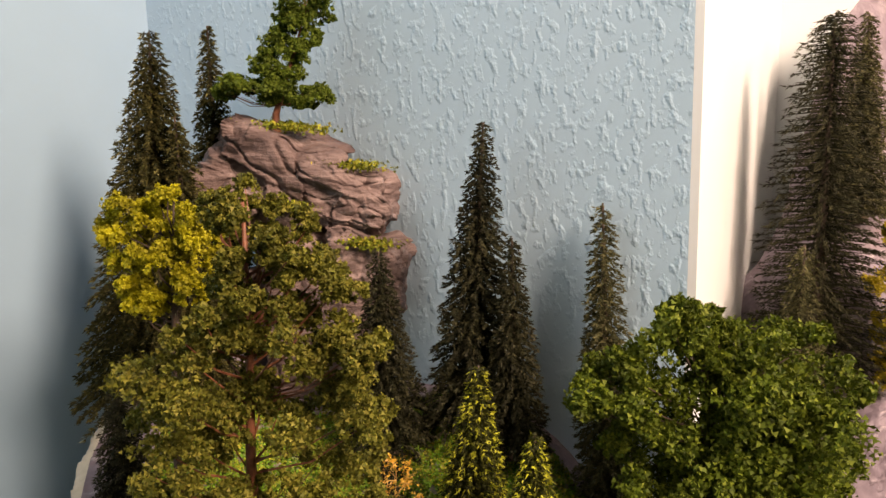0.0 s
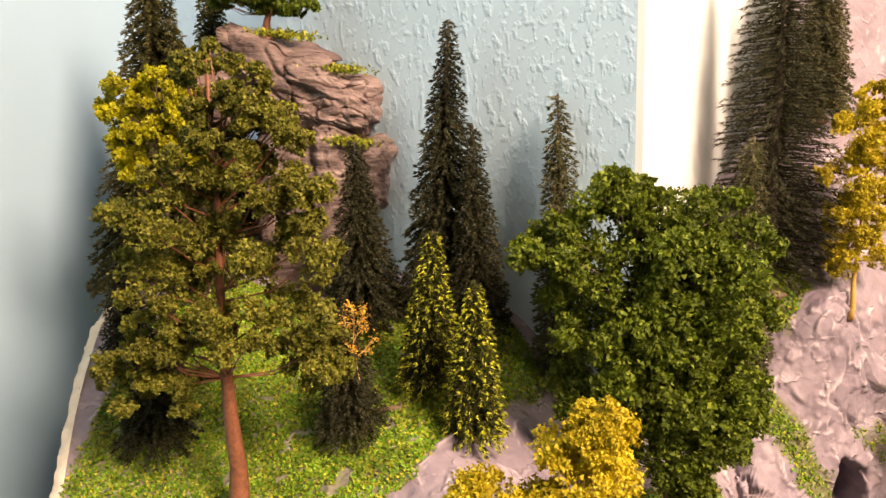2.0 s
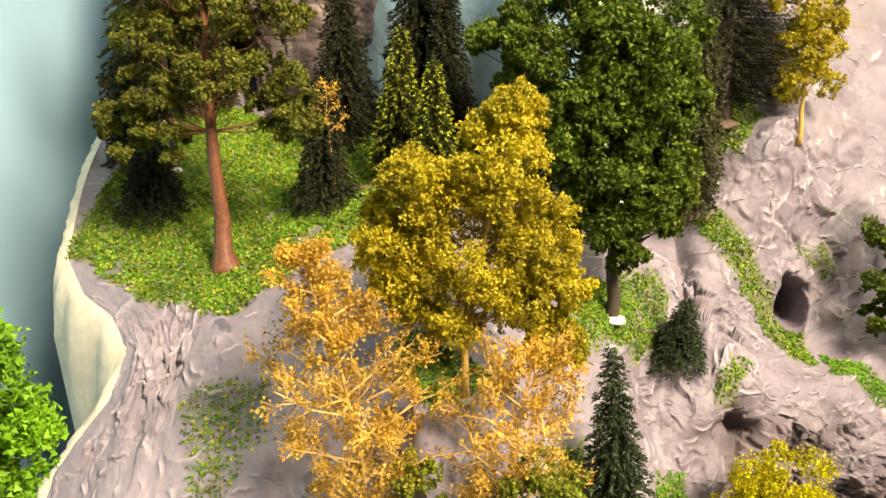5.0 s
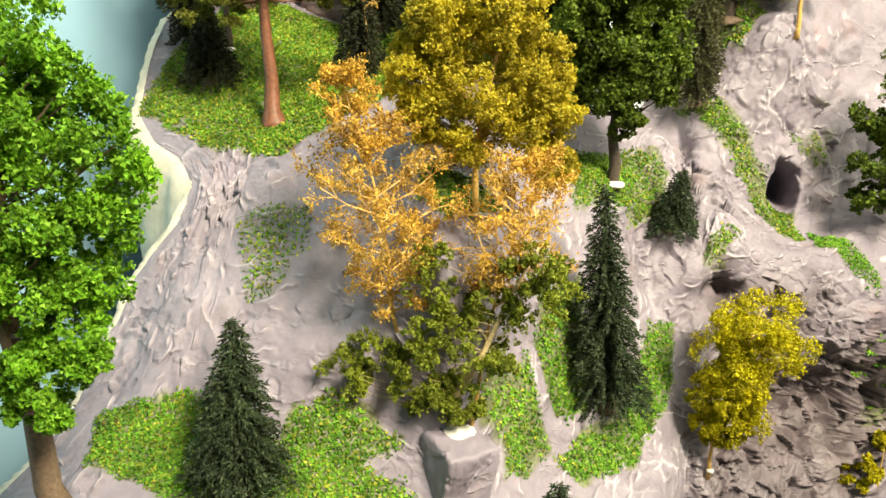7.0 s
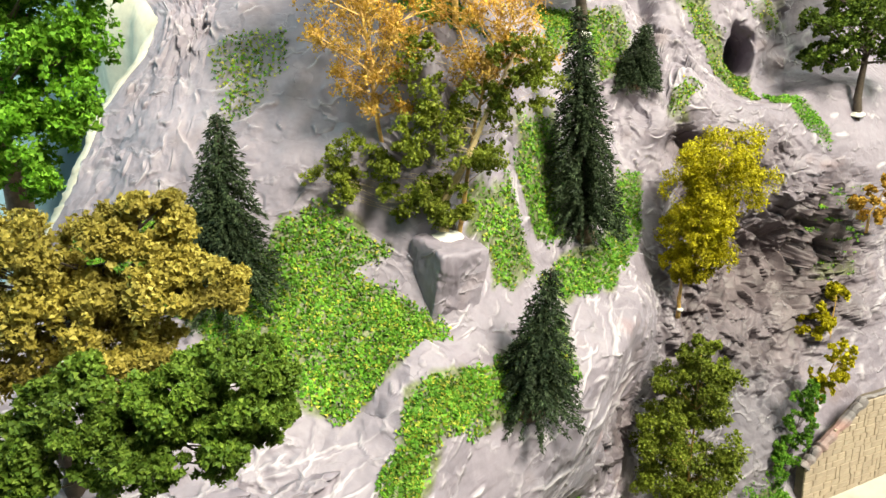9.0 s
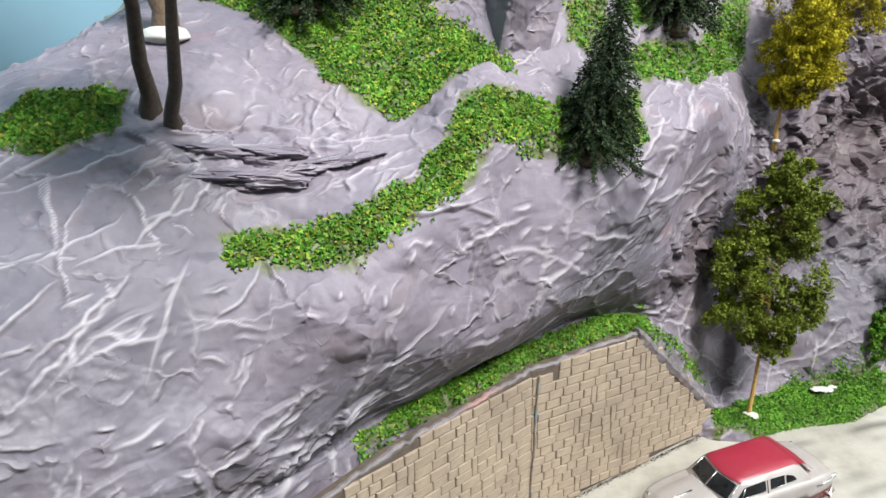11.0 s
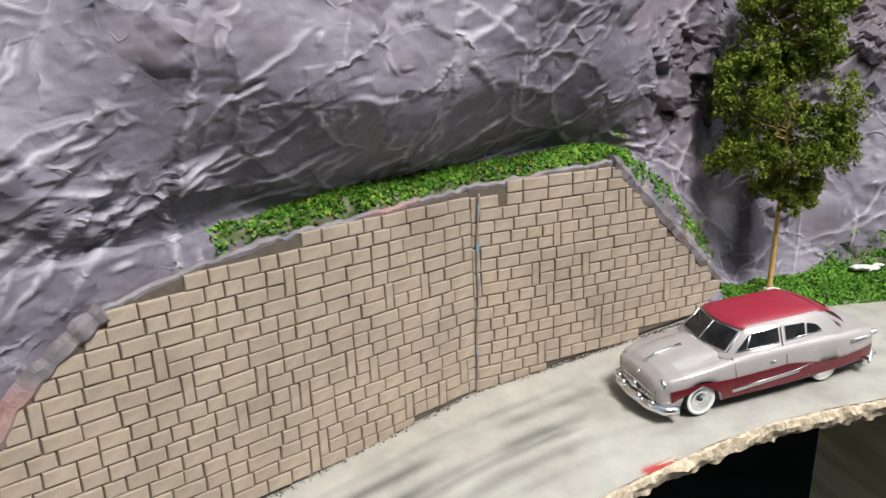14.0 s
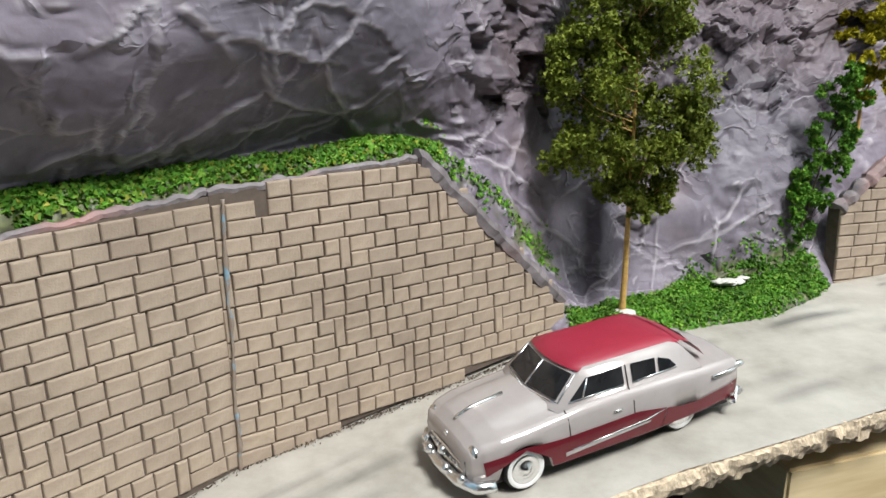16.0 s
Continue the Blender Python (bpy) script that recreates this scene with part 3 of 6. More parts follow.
def terrain():
    nx, nk = 600, 880
    xs = np.concatenate([np.linspace(-0.148, 0.0, 212)[:-1], np.linspace(0.0, 0.29, 345)[:-1], np.linspace(0.29, 0.418, nx - 555)])
    sx = np.array([s[0] for s in SECTIONS])
    table = np.array([s[1] for s in SECTIONS])
    rows = hermite(sx, table, xs)
    lengths = np.linalg.norm(np.diff(table, axis=1), axis=2).mean(0) * np.array([0.4, 1, 1, 1.2, 1.5, 1.3, 1.1, 1, 0.8, 0.5])
    k = np.interp(np.linspace(0, lengths.sum(), nk), np.concatenate([[0], np.cumsum(lengths)]), np.arange(table.shape[1]))
    grid = np.stack([hermite(np.arange(table.shape[1]), rows[i], k) for i in range(nx)])
    pts = np.zeros((nx, nk, 3))
    pts[:, :, 0], pts[:, :, 1], pts[:, :, 2] = xs[:, None], grid[:, :, 0], grid[:, :, 1]
    du, dv = np.gradient(pts, axis=0), np.gradient(pts, axis=1)
    nor = unit(np.cross(du, dv))
    flat = pts.reshape(-1, 3)
    lump = fractal(flat, 15, 2, 40) * 0.0050 + fractal(flat, 45, 2, 60) * 0.0008
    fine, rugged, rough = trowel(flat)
    lips, ridge = strokes(pts, nor, du, dv, rough.reshape(nx, nk))
    ridge = ridge * (1 - 0.6 * rugged)
    flat = flat + nor.reshape(-1, 3) * (lump + fine + lips)[:, None]
    for mx, my, mz, rx, ry, rz, push, *sharp in DENTS:
        w = np.exp(-np.abs((((flat[:, 0] - mx) / rx) ** 2 + ((flat[:, 1] - my) / ry) ** 2 + ((flat[:, 2] - mz) / rz) ** 2) * (1 + 0.45 * fractal(flat, 70, 2, 88) if sharp else 1)) ** (sharp[0] if sharp else 1))
        flat += w[:, None] * np.array(push)
    flat[:, 1] = np.minimum(flat[:, 1], 0.444)
    left = np.interp(flat[:, 1], [-0.05, 0.02, 0.09, 0.125, 0.142, 0.155, 0.168, 0.180, 0.20, 0.24, 0.29, 0.44], [-0.165, -0.150, -0.110, -0.100, -0.083, -0.080, -0.093, -0.112, -0.130, -0.140, -0.153, -0.165])
    near = flat[:, 0] < -0.05
    flat[near, 0] = (-0.05 + (flat[:, 0] + 0.05) / 0.098 * (-0.05 - left))[near]
    cover = np.zeros(len(flat))
    for z0, z1, dense, _, outline in TURFS:
        ok = (flat[:, 2] > z0) & (flat[:, 2] < z1)
        d = inside(flat[ok, 0], flat[ok, 1], outline) + 0.002 * fractal(flat[ok], 120, 2, 77)
        cover[ok] = np.maximum(cover[ok], np.clip(d / 0.002 + 0.5, 0, 1) * (nor.reshape(-1, 3)[ok, 2] > 0.1) * min(1.0, (dense / 220) ** 1.5))
    i, j = np.meshgrid(np.arange(nx - 1), np.arange(nk - 1), indexing="ij")
    a = (i * nk + j).ravel()
    faces = np.stack([a, a + nk, a + nk + 1, a + 1], 1)
    data = bpy.data.meshes.new("mountain")
    data.vertices.add(len(flat))
    data.vertices.foreach_set("co", flat.astype(np.float32).ravel())
    data.loops.add(faces.size)
    data.loops.foreach_set("vertex_index", faces.ravel().astype(np.int32))
    data.polygons.add(len(faces))
    data.polygons.foreach_set("loop_start", np.arange(0, faces.size, 4, dtype=np.int32))
    data.update(calc_edges=True)
    for name, values in (("ridge", ridge), ("turf", cover), ("rugged", rugged), ("shade_wash", np.clip(weigh(flat, SHADE_WASHES) + 0.2 * fractal(flat, 30, 2, 52), 0, 1) * (weigh(flat, SHADE_WASHES) > 0.05))):
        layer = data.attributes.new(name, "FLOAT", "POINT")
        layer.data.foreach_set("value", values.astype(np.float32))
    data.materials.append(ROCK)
    data.shade_smooth()
    ob = new("ground", data)
    tagged(ob, "grey trowelled plaster mountainside of a model landscape", "rock face", kind="structure")
    thin = flat.reshape(nx, nk, 3)[::3, ::3]
    ni, nj = thin.shape[:2]
    i, j = np.meshgrid(np.arange(ni - 1), np.arange(nj - 1), indexing="ij")
    a = (i * nj + j).ravel()
    from_above = BVHTree.FromPolygons(thin.reshape(-1, 3).tolist(), np.stack([a, a + nj, a + nj + 1, a + 1], 1).tolist())
    # the cream edge of the plaster shell, facing the side wall
    rim = flat.reshape(nx, nk, 3)[0, 200:]
    rng = np.random.default_rng(3)
    bulge = np.interp(rim[:, 1], [0.06, 0.12, 0.150, 0.175, 0.22], [0.9, 1.0, 1.7, 1.8, 1.0])[:, None]
    ripple = fractal(rim, 90, 3, 33)[:, None] * np.array([0.0016, 0.0008, 0.0])
    out = np.array([-0.006, -0.002, 0.0]) * bulge
    rows = [rim + (0.0015, 0, 0.0006), rim + np.array([-0.003, -0.001, -0.001]) + rng.normal(size=rim.shape) * 0.0003 + ripple * 0.5, rim + out * 0.7 + ripple + (0, 0, -0.010), rim + out + ripple * 1.5 + (0, 0, -0.030), rim + out * 1.05 + (0, 0, -0.09)]
    verts = np.concatenate(rows)
    m = len(rim)
    quads = [(r * m + q, r * m + q + 1, (r + 1) * m + q + 1, (r + 1) * m + q) for r in range(4) for q in range(m - 1)]
    edge = mesh_object("plaster_edge", verts, quads, CREAM, None, True)
    tagged(edge, "raw cream plaster edge of the mountain shell", "plaster edge", kind="structure")
    return ob, from_above


TREE_OF_GROUND = terrain()[1]


def ground_at(x, y, z0=-1.0, z1=1.0):
    """Highest place of the ground over (x, y) below z1, with its normal."""
    z = z1
    for _ in range(6):
        hit, nor, _, _ = TREE_OF_GROUND.ray_cast(Vector((x, y, z)), Vector((0, 0, -1)))
        if hit is None:
            return None
        if hit.z < z0:
            return None
        if nor.z > 0.05:
            return hit, nor
        z = hit.z - 0.0004
    return None


def lay_turf():
    rng = np.random.default_rng(5)
    green, yellow = [], []
    for z0, z1, dense, share, outline in TURFS:
        low, high = outline.min(0) - 0.002, outline.max(0) + 0.002
        count = int((high - low).prod() * 1e4 * dense * 1.5)
        px, py = rng.uniform(low[0], high[0], count), rng.uniform(low[1], high[1], count)
        where = np.stack([px, py, px * 0], 1)
        d = inside(px, py, outline) + 0.0022 * fractal(where, 120, 2, 77)
        patchy = fractal(where, 130, 2, 91)
        keep = (d > rng.uniform(-0.0012, 0.0025, count)) & (patchy > -0.95)
        for qx, qy in zip(px[keep], py[keep]):
            got = ground_at(qx, qy, z0, z1)
            if got is None:
                continue
            p, n = np.array(got[0]), np.array(got[1])
            size = rng.uniform(0.0005, 0.0011)
            d = unit(rng.normal(size=3))
            e = unit(np.cross(d, unit(n + rng.normal(size=3) * 0.5)))
            lift = p + n * rng.uniform(0.0, 0.0011)
            corners = [lift - d * size - e * size * 0.7, lift + d * size * 1.1, lift - d * size * 0.5 + e * size]
            (yellow if rng.random() < share else green).extend(corners)
    for store, mat, label in ((green, TURF, "scattered green foam turf flakes"), (yellow, TURF_YELLOW, "scattered yellow-green foam turf flakes")):
        ob = flakes_object("turf", store, 3, mat)
        tagged(ob, label, "turf", kind="stuff")


lay_turf()


# ---- trees ----
def fir(x, y, z, height, radius, needles, label, lean=(0.0, 0.0), whorls=20, droop=0.42, seed=1, bark=None, power=0.85, spiky=False, bare=0.06, mound=True, name="fir_tree", tips=None, fringe=0.55):
    rng = np.random.default_rng(seed)
    whorls = int(whorls * 1.45)
    tree = thing(name, x, y, z, label, "tree", "model fir trees")
    top = np.array([lean[0], lean[1], height])
    chain = [(top * f, 0.02 * height * (1 - f) + 0.0004) for f in (-0.03, 0.0, 0.4, 0.8, 0.97)]
    v, f = tubes([chain], 6)
    mesh_object("trunk", v, f, bark or BARK_DARK, tree, True)
    tris, ends = [], []
    total = whorls * (13 if not spiky else 9)
    for b in range(total):
        h = bare + (0.985 - bare) * (1 - (1 - (b + rng.uniform(0, 1)) / (total + 1)) ** 0.68 if not spiky else (b + rng.uniform(0, 1)) / total)
        reach = radius * (1 - h) ** power + 0.0020
        ang = 2.39996 * b + rng.uniform(-0.3, 0.3)
        length = reach * (rng.uniform(0.80, 1.06) if not spiky else rng.uniform(0.8, 1.15))
        out = np.array([math.cos(ang), math.sin(ang), 0.0])
        start = top * h
        steps = max(3, int(length / 0.0016))
        t = (np.arange(steps) + 0.6) / steps
        sag = -droop * length * t**1.4 + 0.12 * length * (1 - t)
        line = start + out * (length * t)[:, None] + np.array([0, 0, 1.0]) * sag[:, None]
        side = np.array([-math.sin(ang), math.cos(ang), 0.0])
        per = 8 if not spiky else 4
        size = 0.0021 * (0.7 + height / 0.4) if not spiky else 0.0030
        base = np.repeat(line, per, 0) + rng.normal(size=(steps * per, 3)) * 0.0005
        spread = 0.9 if not spiky else 0.35
        d = unit(out * 0.7 + side * rng.uniform(-1, 1, (steps * per, 1)) * spread + np.array([0, 0, 1]) * rng.uniform(-0.9, 0.3, (steps * per, 1)))
        tip = base + d * (size * rng.uniform(0.7, 1.3, (steps * per, 1)))
        wide = unit(np.cross(d, rng.normal(size=(steps * per, 3)))) * size * (0.22 if not spiky else 0.12)
        fan = np.stack([base - wide, base + wide, tip], 1)
        if tips:
            outer = (np.repeat(t, per) > 0.84) & (rng.random(steps * per) < fringe)
            ends.append(fan[outer].reshape(-1, 3))
            fan = fan[~outer]
        tris.append(fan.reshape(-1, 3))
        if spiky:
            e = start + out * length * 1.12 + np.array([0, 0, -droop * length])
            for wv in (side * 0.0006, np.array([0, 0, 0.0006])):
                tris.append(np.array([start - wv, start + wv, e]))
    flakes_object("needle_crown", np.concatenate(tris), 3, needles, tree)
    if tips:
        flakes_object("needle_fringe", np.concatenate(ends), 3, tips, tree)["label"] = "bright lime needle tips"
    if mound:
        blob("root_mound", tree, (0, 0, 0), (radius * 0.32, radius * 0.32, 0.0035), BARK_BROWN, seed)
    return tree


def blob(name, parent, centre, size, material, seed=0, rough=0.25, label=""):
    bm = bmesh.new()
    bmesh.ops.create_icosphere(bm, subdivisions=3, radius=1.0)
    for v in bm.verts:
        k = 1 + rough * noise.noise(v.co * 1.7 + Vector((seed, 0, 0)))
        v.co = Vector((centre[0] + v.co.x * size[0] * k, centre[1] + v.co.y * size[1] * k, centre[2] + v.co.z * size[2] * k))
    return part(name, bm, material, parent, label, True)


def leaf_flakes(rng, centres, sizes, squash=0.8):
    n = len(centres)
    d = unit(rng.normal(size=(n, 3)))
    e = unit(np.cross(d, rng.normal(size=(n, 3))))
    s = sizes[:, None] * 1.25
    c = centres
    return np.stack([c + d * s, c - d * s * 0.6 + e * s * squash, c - d * s * 0.6 - e * s * squash], 1).reshape(-1, 3)


def leafy(x, y, z, lobes, leaves, label, trunk=(0.05, 0.003), bark=None, leaf=0.0011, per=230, clumps=14, seed=1, lean=(0, 0), glue=True,
          foam=False, name="leafy_tree", flare=0.0, clump=0.33, droop=0.0, limb=0.3, group="model broadleaf trees"):
    """A model tree. lobes: crown ellipsoids (dx, dy, dz, rx, ry, rz) over the base; trunk: height, radius."""
    rng = np.random.default_rng(seed)
    tree = thing(name, x, y, z, label, "tree", group)
    bark = bark or BARK_DARK
    h, r = trunk
    bend = np.array([lean[0], lean[1], 0.0])
    fork = bend * 0.7 + np.array([0, 0, h])
    wob = rng.normal(size=(6, 3)) * r * 0.25
    chain = [(np.array([0, 0, -0.006]), r * (1.25 + flare)), (np.array([0, 0, 0.0]), r * (1.2 + flare)), (fork * 0.1 + wob[1], r * (1.05 + flare * 0.25)), (fork * 0.35 + wob[2], r), (fork * 0.7 + wob[3], r * 0.85), (fork, r * 0.7)]
    topmost = max(lobes, key=lambda b: b[2] + b[5])
    end = np.array(topmost[:3]) + np.array([0, 0, topmost[5] * 0.55])
    chain += [(fork + (end - fork) * q + rng.normal(size=3) * r * 0.4, r * (0.62 - 0.45 * q)) for q in (0.3, 0.65, 1.0)]
    v, f = tubes([chain], 8)
    mesh_object("trunk", v, f, bark, tree, True)
    limbs, leaf_at, leaf_size = [], [], []
    for lx, ly, lz, rx, ry, rz in lobes:
        centre = np.array([lx, ly, lz])
        rad = np.array([rx, ry, rz])
        for c in range(clumps):
            d = unit(rng.normal(size=3))
            where = centre + d * rad * rng.uniform(0.55, 0.92) + np.array([0, 0, -droop * rz * rng.random()])
            size = rad * clump * rng.uniform(0.75, 1.25)
            root = fork + (end - fork) * np.clip((where[2] - fork[2]) / max(end[2] - fork[2], 1e-4) - 0.15, 0, 0.95)
            mid = (root + where) / 2 + np.array([0, 0, -0.1]) * np.linalg.norm(where - root) + rng.normal(size=3) * 0.001
            if rng.random() < 0.45 and where[2] > fork[2] + 0.004:
                limbs.append([(root, r * limb), (mid, r * limb * 0.65), (where, r * limb * 0.3)])
            tuft = 0.30 if foam else 0.32
            knots = max(6, per // 26)
            g = unit(rng.normal(size=(knots, 3)) + np.array([0, 0, 0.35]) + 0.5 * unit(where - centre))
            knot = where + g * size * rng.uniform(0.45, 0.95, (knots, 1))
            n = knots * 26
            r3 = unit(rng.normal(size=(n, 3))) * rng.uniform(0.3, 1.0, (n, 1)) ** 0.7
            pts = np.repeat(knot, 26, 0) + r3 * size.mean() * tuft * np.repeat(rng.uniform(0.6, 1.4, (knots, 1)), 26, 0)
            leaf_at.append(pts)
            leaf_size.append(leaf * rng.uniform(0.6, 1.3, n))
    v, f = tubes(limbs, 4)
    mesh_object("branch_work", v, f, bark, tree)
    centres, sizes = np.concatenate(leaf_at), np.concatenate(leaf_size)
    flakes_object("crown", leaf_flakes(rng, centres, sizes), 3, leaves, tree)
    if glue:
        blob("glue_blob", tree, (0.0005, -0.001, 0.0), (r * 2.0 * glue, r * 1.9 * glue, r * 0.8 * glue), GLUE, seed, label="white hardened glue at the foot")
    return tree


def twiggy(x, y, z, height, spread, label, bark, leaves, seed=1, leaf=0.0005, bare=0.1, lean=(0.0, 0.0), flakes=9000, boughs=48, rise=0.75, stem=0.0011):
    """A wispy tree: a thin leader, side boughs with fine twigs, and a dusting of leaf flakes."""
    rng = np.random.default_rng(seed)
    tree = thing("wispy_tree", x, y, z, label, "tree", "wispy autumn trees")
    f = np.linspace(0, 1, 10)
    wob = np.cumsum(rng.normal(size=(10, 3)) * height * 0.010, 0) * np.array([1, 1, 0])
    leader = np.stack([lean[0] * height * f**1.4, lean[1] * height * f**1.4, height * f - 0.004], 1) + wob
    v, fc = tubes([[(p, stem * (1 - 0.75 * q)) for p, q in zip(leader, f)]], 6)
    mesh_object("trunk", v, fc, bark, tree, True)
    chains, spots = [], []

    def twig(p, d, length, r, level):
        bent = unit(d + rng.normal(size=3) * 0.25)
        mid = p + d * length * 0.5
        q = mid + bent * length * 0.5
        chains.append([(p, r), (mid, r * 0.85), (q, r * 0.6)])
        spots.extend([mid, q, (mid + q) / 2])
        if level:
            for k in range(5 if level > 1 else 4):
                g = rng.uniform(0.3, 1.0)
                start = p + d * length * 0.5 * min(g * 2, 1) + bent * length * max(g - 0.5, 0)
                twig(start, unit(d + rng.normal(size=3) * 0.75 + np.array([0, 0, 0.15])), length * rng.uniform(0.32, 0.52), r * 0.62, level - 1)

    for b in range(boughs):
        h = (b + rng.random()) / boughs
        g = bare + (1 - bare) * h
        reach = spread * min(1.0, 0.45 + 1.6 * h) * (1 - h) ** 0.55 + 0.004
        ang = 2.4 * b + rng.uniform(-0.5, 0.5)
        d = unit(np.array([math.cos(ang), math.sin(ang), rise + rng.normal() * 0.3]))
        p = np.array([np.interp(g, f, leader[:, c]) for c in range(3)])
        twig(p, d, reach * rng.uniform(0.6, 1.05), stem * (0.5 - 0.25 * h), 2)
    v, fc = tubes(chains, 3)
    mesh_object("twig_crown", v, fc, bark, tree)
    spots = np.array(spots)
    pick = spots[rng.integers(0, len(spots), flakes)] + rng.normal(size=(flakes, 3)) * 0.0013
    flakes_object("leaf_dusting", leaf_flakes(rng, pick, leaf * rng.uniform(0.5, 1.3, flakes)), 3, leaves, tree)
    return tree


def on_ground(x, y, z0, z1, guess):
    got = ground_at(x, y, z0, z1)
    return got[0].z if got else guess


def plant_fir(x, y, z0, z1, top, *rest, **kw):
    """A fir whose foot stands on the ground at (x, y) and whose tip reaches the height top."""
    z = on_ground(x, y, z0, z1, (z0 + z1) / 2)
    return fir(x, y, z, top - z, *rest, **kw)


plant_fir(0.026, 0.322, 0.40, 0.55, 0.621, 0.026, NEEDLE_DARK, "tall dark green bristle fir against the wall", lean=(0.010, 0.001), seed=11, whorls=26)
plant_fir(0.047, 0.306, 0.40, 0.55, 0.567, 0.018, NEEDLE_DARK, "slim dark green bristle fir beside a taller fir", seed=12, whorls=20)
plant_fir(0.091, 0.298, 0.38, 0.52, 0.5825, 0.016, NEEDLE_GREY, "narrow grey-green fir with a knobbly tip", lean=(-0.001, 0.015), seed=13, whorls=20, power=0.6)
plant_fir(0.0235, 0.257, 0.40, 0.50, 0.522, 0.0165, NEEDLE_LIME, "small lime-tipped fir standing on the meadow", lean=(0.005, 0), seed=14, whorls=20, tips=NEEDLE_TIP)
plant_fir(0.0445, 0.226, 0.40, 0.50, 0.506, 0.0155, NEEDLE_LIME, "small bright lime-tipped fir near the path", lean=(0.003, 0), seed=15, whorls=18, tips=NEEDLE_TIP)
plant_fir(-0.016, 0.318, 0.40, 0.50, 0.560, 0.026, NEEDLE_DARK, "dark slender fir below the rock", seed=16, whorls=22)
plant_fir(-0.009, 0.232, 0.40, 0.50, 0.492, 0.018, NEEDLE_DARK, "small dark fir with frayed lower branches on the meadow", seed=17, whorls=14)
plant_fir(-0.098, 0.232, 0.38, 0.50, 0.478, 0.020, NEEDLE_DARK, "small dark fir in the shade of the tall pine", seed=18, whorls=16)
plant_fir(-0.135, 0.340, 0.40, 0.56, 0.670, 0.046, NEEDLE_OLIVE, "tall brown-olive fir in the room corner", lean=(0.011, 0), seed=19, whorls=34, tips=NEEDLE_PALE, fringe=0.10)
plant_fir(-0.118, 0.395, 0.40, 0.56, 0.679, 0.024, NEEDLE_OLIVE, "slim fir behind the rock tower", lean=(0.005, 0), seed=20, whorls=28, tips=NEEDLE_PALE, fringe=0.12)
plant_fir(-0.112, 0.330, 0.40, 0.56, 0.628, 0.019, NEEDLE_OLIVE, "low olive fir beside the rock tower", seed=21, whorls=20, tips=NEEDLE_PALE, fringe=0.06)
plant_fir(-0.122, 0.262, 0.40, 0.50, 0.515, 0.015, NEEDLE_DARK, "dark fir half hidden at the model's edge", seed=22, whorls=16)
plant_fir(0.216, 0.357, 0.40, 0.56, 0.668, 0.036, NEEDLE_DARK, "tall spiky black-green fir with bare outstretched twigs", seed=23, whorls=34, droop=0.08, spiky=True, power=0.45)
plant_fir(0.252, 0.390, 0.42, 0.58, 0.672, 0.020, NEEDLE_GREY, "grey-green fir behind a spiky fir", seed=24, whorls=24)
plant_fir(0.195, 0.332, 0.34, 0.52, 0.556, 0.015, NEEDLE_GREY, "thin weeping grey-green conifer", seed=25, whorls=20, droop=0.9, power=0.4)
plant_fir(0.172, 0.262, 0.30, 0.40, 0.376, 0.018, NEEDLE_BLUE, "small dark fir on a shelf under the ridge", lean=(0.005, 0), seed=26, whorls=14)
plant_fir(0.129, 0.152, 0.22, 0.32, 0.392, 0.023, NEEDLE_BLUE, "dark green fir in a brown root ball on the grass", lean=(-0.006, 0.01), seed=27, whorls=22)
plant_fir(-0.026, 0.056, 0.24, 0.31, 0.358, 0.025, NEEDLE_BLUE, "dense dark green fir on the grass terrace", lean=(0.003, 0.01), seed=28, whorls=20)
plant_fir(0.096, 0.062, 0.20, 0.26, 0.296, 0.022, NEEDLE_BLUE, "small dark fir leaning on the grass ledge", lean=(0.008, 0), seed=29, whorls=16)


def plant_leafy(x, y, z0, z1, *rest, **kw):
    return leafy(x, y, on_ground(x, y, z0, z1, (z0 + z1) / 2), *rest, **kw)


# the tall pine with the red trunk
plant_leafy(-0.050, 0.198, 0.38, 0.46, [(-0.036, 0, 0.064, 0.016, 0.018, 0.012), (-0.020, -0.004, 0.058, 0.014, 0.016, 0.009), (0.036, 0, 0.070, 0.016, 0.018, 0.012), (0.004, 0.004, 0.112, 0.018, 0.02, 0.014), (0.034, 0, 0.130, 0.015, 0.018, 0.013), (-0.024, 0.0, 0.080, 0.020, 0.02, 0.011), (0.004, -0.01, 0.084, 0.016, 0.016, 0.011), (0.030, 0.0, 0.084, 0.020, 0.02, 0.015), (-0.022, 0, 0.104, 0.024, 0.022, 0.012), (0.026, 0.0, 0.112, 0.024, 0.022, 0.014), (-0.012, -0.004, 0.128, 0.026, 0.022, 0.012), (0.018, 0, 0.140, 0.020, 0.02, 0.013), (-0.006, 0, 0.148, 0.018, 0.02, 0.011), (0.026, 0, 0.152, 0.014, 0.016, 0.012), (0.010, -0.006, 0.160, 0.014, 0.014, 0.011), (0.022, 0, 0.168, 0.013, 0.015, 0.010), (0.006, 0, 0.178, 0.014, 0.014, 0.011)],
            LEAF_PINE, "tall olive pine with a bare red-brown trunk", trunk=(0.062, 0.0035), bark=BARK_RED, seed=31, glue=False, flare=0.9, foam=True, leaf=0.0007, clumps=12, per=560, clump=0.36, limb=0.16, name="pine_tree")
